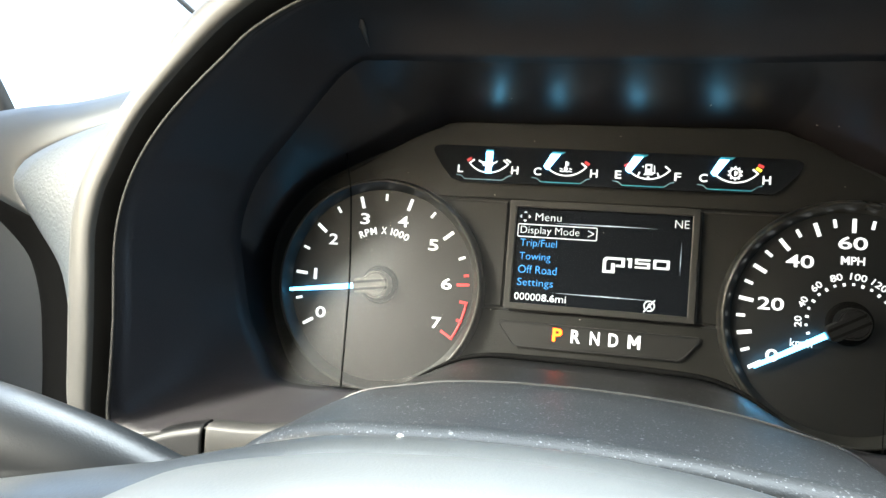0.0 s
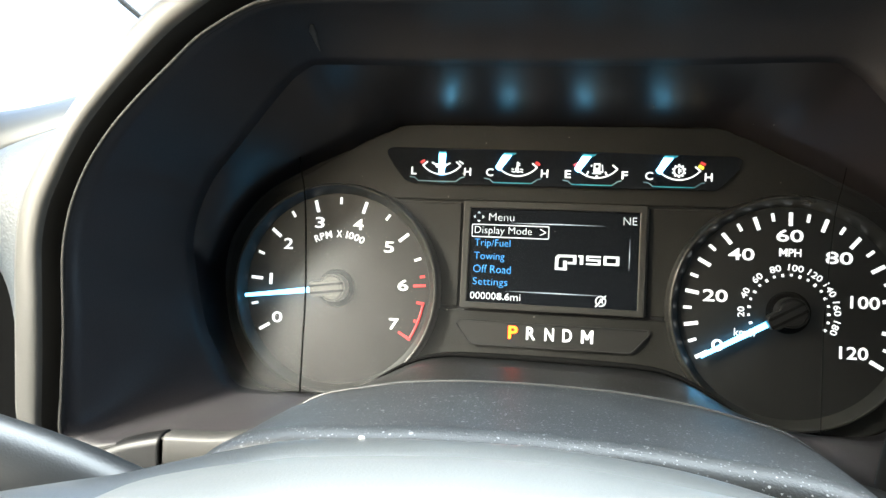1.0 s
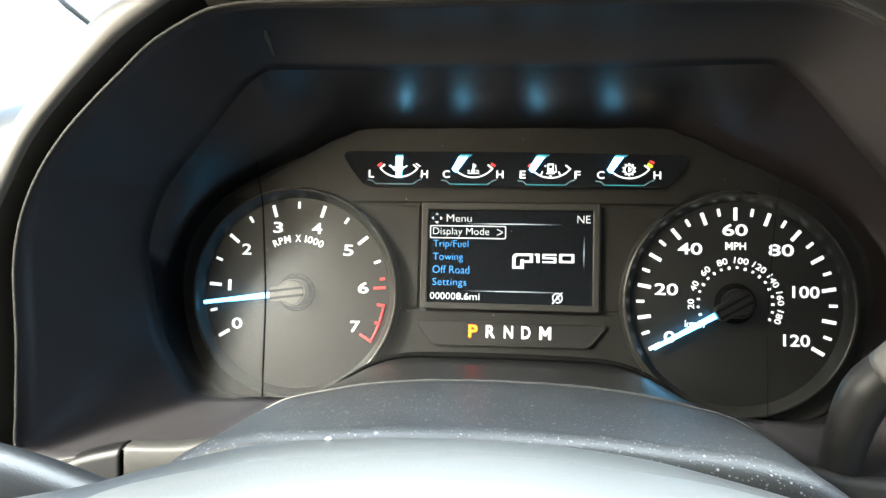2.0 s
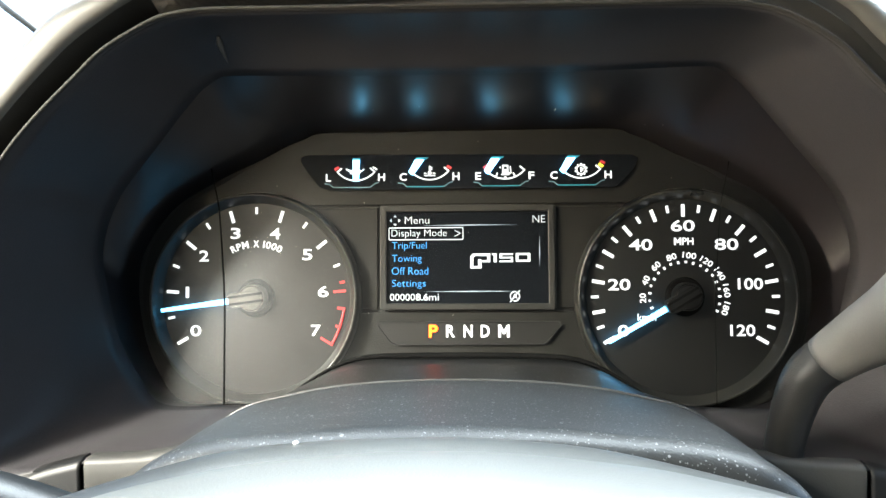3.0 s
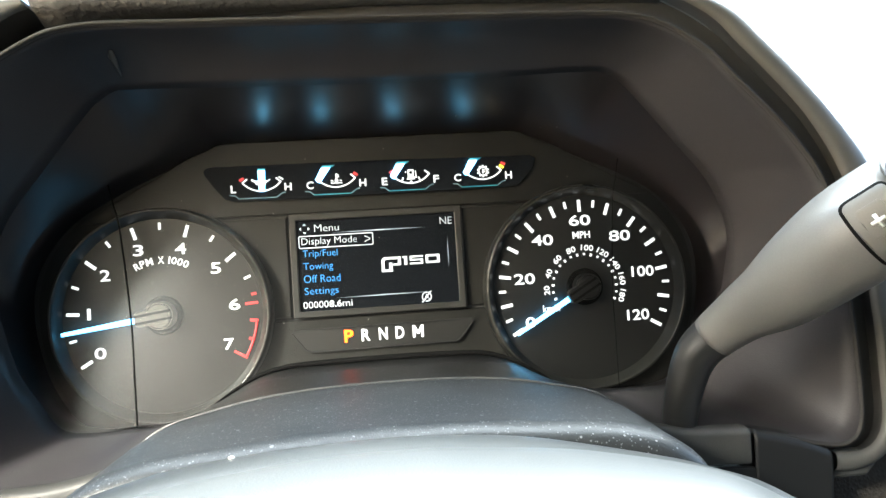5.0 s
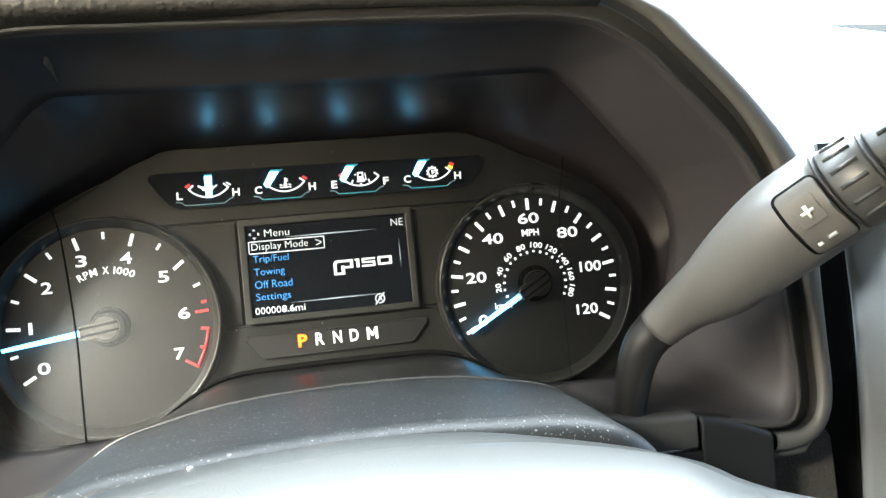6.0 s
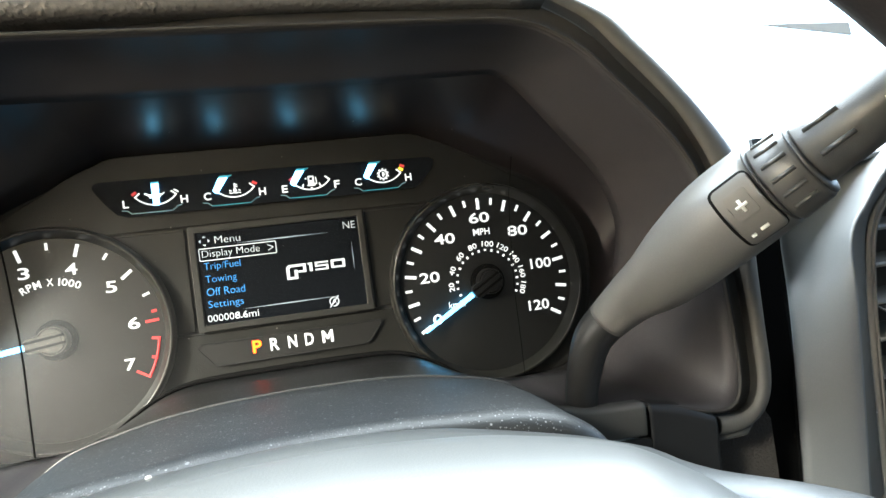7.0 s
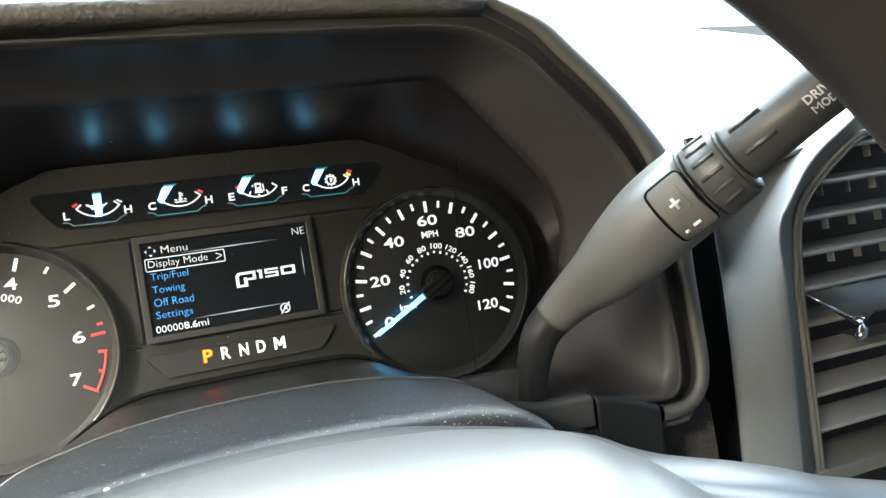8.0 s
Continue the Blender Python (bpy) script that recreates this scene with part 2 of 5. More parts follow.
def frame_plate(outer, inner, y0, y1):
    """A flat frame between two outlines of equal count."""
    bm = bmesh.new()
    n = len(outer)
    v = [[bm.verts.new((x, y, z)) for x, z in loop] for loop, y in ((outer, y0), (inner, y0), (outer, y1), (inner, y1))]
    for i in range(n):
        j = (i + 1) % n
        bm.faces.new((v[0][i], v[0][j], v[1][j], v[1][i]))
        bm.faces.new((v[2][i], v[3][i], v[3][j], v[2][j]))
        bm.faces.new((v[0][i], v[2][i], v[2][j], v[0][j]))
        bm.faces.new((v[1][i], v[1][j], v[3][j], v[3][i]))
    return bm


def lathe(cx, cz, profile, n=96):
    """Turns a profile of radius, y about the axis through cx, cz that points along y."""
    loops = []
    for r, y in profile:
        loops.append([(cx + r * math.sin(2 * math.pi * k / n), y, cz + r * math.cos(2 * math.pi * k / n)) for k in range(n)])
    return loft(loops)


def tube(path, radii, n=24, cap=True, squash=1.0):
    """A round bar along a path of 3D points."""
    p = [Vector(q) for q in path]
    loops = []
    up = Vector((0, 0, 1))
    for i, q in enumerate(p):
        d = (p[min(i + 1, len(p) - 1)] - p[max(i - 1, 0)]).normalized()
        side = d.cross(up).normalized()
        top = side.cross(d).normalized()
        loops.append([tuple(q + radii[i] * (math.cos(2 * math.pi * k / n) * side + squash * math.sin(2 * math.pi * k / n) * top)) for k in range(n)])
    return loft(loops, True, cap)


def lettering(text, cx, cz, height, width, y, mat, parent, name="lettering", turn=0.0, weight=0.0, slant=0.0, depth=0.0002, basis=None):
    """Words with the built-in font, fitted to a height and width, centred at cx, cz on the plane y (or laid on a basis matrix)."""
    cu = bpy.data.curves.new(name, 'FONT')
    cu.body = text
    cu.offset = weight
    cu.shear = slant
    cu.resolution_u = 3
    tmp = bpy.data.objects.new(name, cu)
    scene.collection.objects.link(tmp)
    me = bpy.data.meshes.new_from_object(tmp.evaluated_get(bpy.context.evaluated_depsgraph_get()))
    bpy.data.objects.remove(tmp)
    bm = bmesh.new()
    bm.from_mesh(me)
    bpy.data.meshes.remove(me)
    xs = [v.co.x for v in bm.verts]
    ys = [v.co.y for v in bm.verts]
    w, h = max(xs) - min(xs), max(ys) - min(ys)
    mx, my = (max(xs) + min(xs)) / 2, (max(ys) + min(ys)) / 2
    sx = width / w if width else height / h
    sy = height / h
    ca, sa = math.cos(radians(turn)), math.sin(radians(turn))
    for v in bm.verts:
        a, b = (v.co.x - mx) * sx, (v.co.y - my) * sy
        a, b = a * ca - b * sa, a * sa + b * ca
        v.co = Vector((cx + a, y, cz + b)) if basis is None else basis @ Vector((a, b, 0))
    me2 = bpy.data.meshes.new(name)
    bm.to_mesh(me2)
    bm.free()
    me2.materials.append(mat)
    ob = new(name, me2)
    ob.parent = parent
    return ob


def letter_m(cx, cz, h, w, st, y, mat, parent, name, turn=0.0):
    """A bold capital M with strokes of width st."""
    right = [(w / 2, h / 2), (w / 2, -h / 2), (w / 2 - st, -h / 2), (w / 2 - st, h * 0.14), (st * 0.45, -h * 0.22)]
    shape = right + [(-a, b) for a, b in right[::-1]] + [(-w / 2 + st * 0.9, h / 2), (0, h * 0.06), (w / 2 - st * 0.9, h / 2)]
    ca, sa = math.cos(radians(turn)), math.sin(radians(turn))
    return part(name, plate([(cx + a * ca - b * sa, cz + a * sa + b * ca) for a, b in shape], y - 0.0001, y + 0.0003), mat, parent, smooth=False)


def bar(cx, cz, length, width, turn, y0, y1):
    """A small bar whose length points turn degrees clockwise from up."""
    a = radians(turn)
    u, w = Vector((math.sin(a), math.cos(a))), Vector((math.cos(a), -math.sin(a)))
    c = Vector((cx, cz))
    return plate([tuple(c + s * u * length / 2 + q * w * width / 2) for s, q in ((-1, -1), (1, -1), (1, 1), (-1, 1))], y0, y1)


def arc_band(cx, cz, r, width, a0, a1, y0, y1, n=24):
    """A curved band about cx, cz; angles clockwise from up."""
    angs = [radians(a0 + (a1 - a0) * k / n) for k in range(n + 1)]
    out = [(cx + (r + width / 2) * math.sin(a), cz + (r + width / 2) * math.cos(a)) for a in angs]
    inn = [(cx + (r - width / 2) * math.sin(a), cz + (r - width / 2) * math.cos(a)) for a in angs]
    bm = bmesh.new()
    v = [[bm.verts.new((x, y, z)) for x, z in row] for row, y in ((out, y0), (inn, y0), (out, y1), (inn, y1))]
    for i in range(n):
        for p, q in ((0, 1), (3, 2), (2, 0), (1, 3)):
            bm.faces.new((v[p][i], v[p][i + 1], v[q][i + 1], v[q][i]))
    for i in (0, n):
        bm.faces.new((v[0][i], v[1][i], v[3][i], v[2][i]))
    return bm


# ---- cab shell ----
def setting(name, bm, mat, label, **kw):
    return tagged(part(name, bm, mat, None, label, **kw), "", "", "", "structure")


setting("ground", box(-60, 60, -60, 60, -1.35, -1.25), M_GROUND, "pale concrete ground outside the cab", smooth=False)
setting("floor", box(-0.62, 1.3, -2.3, 0.7, -0.80, -0.76), M_CAB, "dark cab floor", smooth=False)
setting("wall_back", box(-0.62, 1.3, -2.34, -2.3, -0.8, 0.8), M_CAB, "dark rear cab wall", smooth=False)
# Unseen panel, added to cut light through the passenger window.
setting("wall_right_light_stop", box(1.26, 1.3, -0.9, -0.05, 0.60, 0.78), M_CAB, "unseen dark panel added to narrow the passenger window", smooth=False)
setting("wall_right", box(1.26, 1.3, -2.3, 0.7, -0.76, 0.24), M_CAB, "dark passenger door panel", smooth=False)
setting("wall_right_pillar", box(1.26, 1.3, -2.3, -0.9, 0.24, 0.78), M_CAB, "dark passenger side rear pillar", smooth=False)
setting("wall_left", box(-0.62, -0.58, -2.3, -1.55, -0.76, 0.78), M_CAB, "dark driver side rear pillar", smooth=False)
# Unseen panels round the driver window, edges set to shape light and reflections.
setting("wall_left_rear_stop", box(-0.62, -0.58, -1.55, -1.02, -0.76, 0.78), M_CAB, "unseen dark panel added behind the driver window", smooth=False)
setting("wall_left_sun_stop", box(-0.62, -0.58, -1.02, -0.05, 0.42, 0.78), M_CAB, "unseen dark panel added to stop the sun above the driver window", smooth=False)
setting("wall_left_door", box(-0.62, -0.58, -1.02, -0.05, -0.76, 0.04), M_CAB, "dark driver door panel", smooth=False)
setting("wall_left_glare_stop", box(-0.62, -0.58, -0.30, -0.05, 0.04, 0.42), M_CAB, "unseen dark panel added to cut reflections ahead of the driver window", smooth=False)
setting("wall_left_kick", box(-0.62, -0.58, -0.05, 0.70, -0.76, -0.14), M_CAB, "dark kick panel ahead of the driver door", smooth=False)
setting("ceiling", box(-0.62, 1.3, -2.3, -0.16, 0.78, 0.82), M_ROOF, "grey cloth headliner", smooth=False)
setting("wall_front", box(-0.62, 1.3, 0.66, 0.70, -0.8, 0.02), M_CAB, "dark cab firewall", smooth=False)

# ---- instrument cluster ----
cluster = thing("instrument_cluster", "lit instrument cluster with two round dials and a colour screen", "instrument cluster")
RIM_HALF = [(0, 0.118, -0.05), (0.06, 0.1185, -0.05), (0.1216, 0.1197, -0.05), (0.132, 0.1185, -0.049), (0.138, 0.1165, -0.046), (0.1475, 0.110, -0.0427),
            (0.175, 0.0835, -0.032), (0.2005, 0.057, -0.022), (0.211, 0.029, -0.018), (0.2067, 0.005, -0.020), (0.1967, -0.0245, -0.0235),
            (0.183, -0.0425, -0.0287), (0.1705, -0.0555, -0.0335), (0.1517, -0.0572, -0.041), (0.127, -0.0551, -0.05), (0.114, -0.0545, -0.05),
            (0.082, -0.0452, -0.05), (0.066, -0.035, -0.05), (0.051, -0.0312, -0.05), (0, -0.0305, -0.05)]
BACK_HALF = [(0, 0.1, 0.004), (0.05, 0.1, 0.004), (0.0872, 0.0998, 0.004), (0.0975, 0.0963, 0.004), (0.1098, 0.0915, 0.004), (0.122, 0.085, 0.004),
             (0.15, 0.072, 0.004), (0.178, 0.055, 0.004), (0.196, 0.03, 0.004), (0.2, 0.005, 0.004), (0.196, -0.022, 0.004), (0.188, -0.043, 0.004),
             (0.175, -0.0605, 0.004), (0.155, -0.064, 0.004), (0.13, -0.064, 0.004), (0.115, -0.062, 0.004), (0.0935, -0.053, 0.004), (0.075, -0.042, 0.004),
             (0.058, -0.037, 0.004), (0, -0.036, 0.004)]
N = 150
rim_loop = ring_loop(RIM_HALF, N)
back_loop = ring_loop(BACK_HALF, N)
shroud_loops = [[tuple(np.array(a) * (1 - s) + np.array(b) * s) for a, b in zip(rim_loop, back_loop)] for s in np.linspace(0, 1, 9)]
part("shroud", loft(shroud_loops), M_SHROUD, cluster, "smooth black inner shroud")
part("back_plate", plate([(p[0] * 1.03, 0.02 + (p[2] - 0.02) * 1.05) for p in back_loop], 0.0035, 0.008), M_SEAL, cluster, "black backing", smooth=False)

# face panels round the screen
top_line = curve_through([(-0.172, 0.0560), (-0.165, 0.0615), (-0.150, 0.0690), (-0.138, 0.0762), (-0.125, 0.0830), (-0.1098, 0.0915), (-0.0975, 0.0963), (-0.0872, 0.0998), (-0.05, 0.1), (0, 0.1), (0.05, 0.1), (0.0872, 0.0998), (0.0975, 0.0963), (0.1098, 0.0915), (0.125, 0.0830), (0.138, 0.0762), (0.150, 0.0690), (0.165, 0.0615), (0.172, 0.0560)], 70)
part("upper_panel", plate([(float(a), float(b)) for a, b in top_line] + [(0.130, 0.0552), (-0.130, 0.0552)], 0.0010, 0.0034), M_FACE, cluster, "grained dark grey upper panel", smooth=False, bevel=0.0008)
for sx in (-1, 1):
    part("side_panel", plate([(sx * 0.0532, 0.0537), (sx * 0.11, 0.0537), (sx * 0.11, -0.0066), (sx * 0.0532, -0.0066)], 0.0018, 0.0034), M_FACE, cluster, smooth=False, bevel=0.0006)
for sx in (-1, 1):
    rim_side = [(0.150, 0.0695), (0.165, 0.0625), (0.178, 0.052), (0.190, 0.035), (0.1955, 0.018), (0.1965, 0.002), (0.194, -0.018), (0.187, -0.038), (0.177, -0.055), (0.165, -0.0628), (0.150, -0.0634), (0.12, -0.0632), (0.105, -0.0555)]
    part("outer_panel", plate([(sx * float(x), float(z)) for x, z in curve_through(rim_side, 60)] + [(sx * 0.12, 0.0)], 0.0014, 0.0034), M_FACE, cluster, "grained outer corner panel", smooth=False)
# Pale strip stands in for the highlight on the right side panel's edge.
part("panel_edge_highlight", box(0.0526, 0.0531, 0.0010, 0.0030, -0.0066, 0.0537), M_TRIM, cluster, "pale strip drawn as the side panel's edge highlight", smooth=False)
low = [(-0.11, -0.0084), (0.11, -0.0084), (0.105, -0.05), (0.0935, -0.0525), (0.075, -0.0415), (0.058, -0.0366), (0, -0.0356), (-0.058, -0.0366), (-0.075, -0.0415), (-0.0935, -0.0525), (-0.105, -0.05)]
part("lower_panel", plate(low, 0.0010, 0.0034), M_FACE, cluster, "grained dark grey lower panel", smooth=False, bevel=0.0008)


def dial(name, cx, label):
    d = part(name, lathe(cx, 0, [(0.0002, 0.0), (0.03, 0.0), (0.0575, 0.0), (0.0575, 0.0042)]), M_DIAL, cluster, label, smooth=False)
    part("dial_ring", lathe(cx, 0, [(0.0570, 0.0), (0.0576, -0.0012), (0.0604, -0.0062), (0.0612, -0.0070), (0.0622, -0.0066), (0.0632, -0.003), (0.0636, 0.003)]), M_DIALRING, d, "satin black raised ring")
    return d


tach = dial("tachometer", -0.1265, "matt black tachometer dial")
speedo = dial("speedometer", 0.1265, "matt black speedometer dial")
YT = -0.0006


def tick(cx, angle, r_out, length, width, mat, parent):
    a = radians(angle)
    r = r_out - length / 2
    part("tick_mark", bar(cx + r * math.sin(a), r * math.cos(a), length, width, angle, YT, -0.0001), mat, parent, smooth=False)


for k in range(25):
    if k % 2 == 0:
        tick(0.1265, (k - 12) * 10, 0.0539, 0.0072, 0.0019, M_WHITE, speedo)
    else:
        tick(0.1265, (k - 12) * 10, 0.0539, 0.0043, 0.0015, M_WHITE, speedo)
for k in range(15):
    ang = (k - 7) * 240 / 14
    if k < 12:
        tick(-0.1265, ang, 0.0546, 0.0072 if k % 2 == 0 else 0.0040, 0.0018 if k % 2 == 0 else 0.0014, M_WHITE, tach)
for ang, ln in ((80.0, 0.003), (85.7, 0.0074), (97.0, 0.0048), (109.0, 0.0035)):
    tick(-0.1265, ang, 0.0546, ln, 0.0016, M_RED, tach)
part("red_band", arc_band(-0.1265, 0, 0.0538, 0.0013, 97.0, 121.0, YT, -0.0001), M_RED, tach, "red line band")
tick(-0.1265, 121, 0.0546, 0.0085, 0.0014, M_RED, tach)

for txt, x, z, w in (("0", 0.0909, -0.0197, 0.0062), ("20", 0.0890, 0.0071, 0.0128), ("40", 0.1018, 0.0303, 0.0134), ("60", 0.1262, 0.0413, 0.0136),
                     ("80", 0.1509, 0.0303, 0.0134), ("100", 0.1639, 0.0073, 0.0142), ("120", 0.1589, -0.0195, 0.0140)):
    lettering(txt, x, z, 0.0066, w, YT, M_WHITE, speedo, "numeral", weight=0.012)
letter_m(0.1231, 0.0322, 0.0042, 0.0040, 0.0009, YT, M_WHITE, speedo, "lettering")
lettering("PH", 0.1289, 0.0322, 0.0042, 0.0064, YT, M_WHITE, speedo, "lettering", weight=0.012)
lettering("km/h", 0.1045, -0.0119, 0.0042, 0.0105, YT, M_WHITE, speedo, "lettering", weight=0.0)
for k, (txt, w) in enumerate((("20", 0.0056), ("40", 0.0056), ("60", 0.0056), ("80", 0.0058), ("100", 0.0078), ("120", 0.0076), ("140", 0.0076), ("160", 0.0076), ("180", 0.0076))):
    ang = -92 + k * (240 * 20 * 0.6214 / 120)
    a = radians(ang)
    lettering(txt, 0.1265 + 0.0241 * math.sin(a), 0.0241 * math.cos(a), 0.0035, w, YT, M_WHITE, speedo, "small_numeral", turn=-ang, weight=0.008)
for k in range(19):
    ang = -109 + k * (240 * 10 * 0.6214 / 120)
    tick(0.1265, ang, 0.0208, 0.0016 if k % 2 == 0 else 0.0012, 0.0012, M_WHITE, speedo)

for txt, x, z, w in (("0", -0.1628, -0.0195, 0.0066), ("1", -0.1683, 0.0035, 0.0020), ("2", -0.1584, 0.0254, 0.0058), ("3", -0.1392, 0.0389, 0.0060),
                     ("4", -0.1150, 0.0386, 0.0064), ("5", -0.0953, 0.0258, 0.0060), ("6", -0.0856, 0.0037, 0.0064), ("7", -0.0899, -0.0194, 0.0058)):
    lettering(txt, x, z, 0.0066, w, YT, M_WHITE, tach, "numeral", weight=0.012)
for ch, x, w in (("R", -0.0140, 0.0030), ("P", -0.0108, 0.0028), ("M", -0.0069, 0.0038), ("X", -0.0002, 0.0034), ("1", 0.0046, 0.0009), ("0", 0.0073, 0.0031), ("0", 0.0107, 0.0031), ("0", 0.0140, 0.0031)):
    a = math.asin(x / 0.0325)
    if ch == "M":
        letter_m(-0.1263 + x, 0.0325 * math.cos(a), 0.0042, w, 0.0009, YT, M_WHITE, tach, "lettering", turn=-math.degrees(a))
    else:
        lettering(ch, -0.1263 + x, 0.0325 * math.cos(a), 0.0042, w, YT, M_WHITE, tach, "lettering", turn=-math.degrees(a), weight=0.014)


def pointer(cx, angle, parent, r0, r1, hub_mat, yn):
    """A lit needle on a round hub: a flat cap with a wide grooved arm, over a black disc for its shaded well."""
    a = radians(angle)
    u, w = Vector((math.sin(a), math.cos(a))), Vector((math.cos(a), -math.sin(a)))
    c = Vector((cx, 0))
    at2 = lambda r, q: tuple(c + u * r + w * q)
    # Disc in front of the dial; its black stands in for a well's shade.
    part("hub_shade", lathe(cx, 0, [(0.0002, -0.0014), (0.0098, -0.0014), (0.0108, -0.0011), (0.0114, -0.0002)], 48), M_SEAMSHADE, parent, "black disc drawn for the shaded well", smooth=False)
    part("hub", lathe(cx, 0, [(0.0060, -0.0082), (0.0073, -0.0082), (0.0074, -0.001)], 48), M_SEAMSHADE, parent, "black ring of the needle hub", smooth=False)
    part("hub_rim", lathe(cx, 0, [(0.0073, -0.0084), (0.0074, -0.0091), (0.0077, -0.0091), (0.0080, -0.0084), (0.0082, -0.001)], 48), hub_mat, parent, "thin raised rim of the needle hub")
    part("hub_cap", lathe(cx, 0, [(0.0002, -0.0094), (0.0064, -0.0094), (0.0068, -0.0091), (0.0069, -0.008)], 48), hub_mat, parent, "smooth hub cap", smooth=False)
    arm = [(-0.0054, 0.0044), (0.0108, 0.0044), (0.0122, 0.0041), (0.0138, 0.0027), (0.0138, -0.0027), (0.0122, -0.0041), (0.0108, -0.0044), (-0.0054, -0.0044)]
    part("hub_arm", plate([at2(r, q) for r, q in arm], -0.0097, -0.004), hub_mat, parent, "wide grooved arm", smooth=False, bevel=0.0005)
    part("needle", plate([at2(r0, -0.0016), at2(r1, -0.0010), at2(r1, 0.0010), at2(r0, 0.0016)], yn - 0.0012, yn), M_NEEDLE, parent, "glowing ice-blue needle", smooth=False)
    for q in (-0.0021, 0.0021):
        g = c + w * q + u * 0.0033
        part("hub_groove", bar(g.x, g.y, 0.0200, 0.0014, angle, -0.0102, -0.0090), M_SEAMSHADE, parent, smooth=False)


# Same hub plastic twice: lit grey on the tachometer, shaded black on the speedometer.
M_CAP = material("grey_hub_plastic", (0.13, 0.127, 0.113), 0.4, 0.1, 0.0006, 0.06)
M_CAPSHADED = material("shaded_hub_plastic", (0.012, 0.0118, 0.0115), 0.5, 0.1, 0.0006, 0.1, spec=0.25)
pointer(-0.1265, -97.5, tach, 0.0140, 0.0545, M_CAP, -0.0075)
pointer(0.1265, -120.0, speedo, 0.012, 0.0520, M_CAPSHADED, -0.0045)

# gauge strip
strip_out = [(-0.0990, 0.0808), (-0.0996, 0.0828), (-0.0990, 0.0845), (-0.0970, 0.0855), (-0.0945, 0.0858), (0.0, 0.0852), (0.098, 0.0836), (0.1012, 0.0815), (0.0995, 0.0762), (0.0915, 0.0676), (0.0871, 0.0645), (0.0, 0.0643), (-0.0824, 0.0642), (-0.0880, 0.0662), (-0.0936, 0.0728)]
strip_in = [(x * 0.986 + 0.0, 0.0748 + (z - 0.0748) * 0.90) for x, z in strip_out]
strip = part("gauge_strip", plate(strip_in, -0.0002, 0.002), M_SCREEN, cluster, "glossy black strip with four small gauges", smooth=False)
part("strip_frame", frame_plate(strip_out, strip_in, -0.0014, 0.002), M_GLOSSBLACK, strip, smooth=False, bevel=0.0005)
YS = -0.0008
gauges = ((-0.0661, "L", "H", -0.0827, -0.0506), (-0.0217, "C", "H", -0.0376, -0.0060), (0.0233, "E", "F", 0.0072, 0.0387), (0.0679, "C", "H", 0.0519, 0.0836))
LETTER_W = {"L": 0.0032, "H": 0.0041, "C": 0.0042, "E": 0.0034, "F": 0.0034}
CZ, CR = 0.0848, 0.0147


def on_arc(gx, a, r):
    return gx + r * math.sin(radians(a)), CZ + r * math.cos(radians(a))


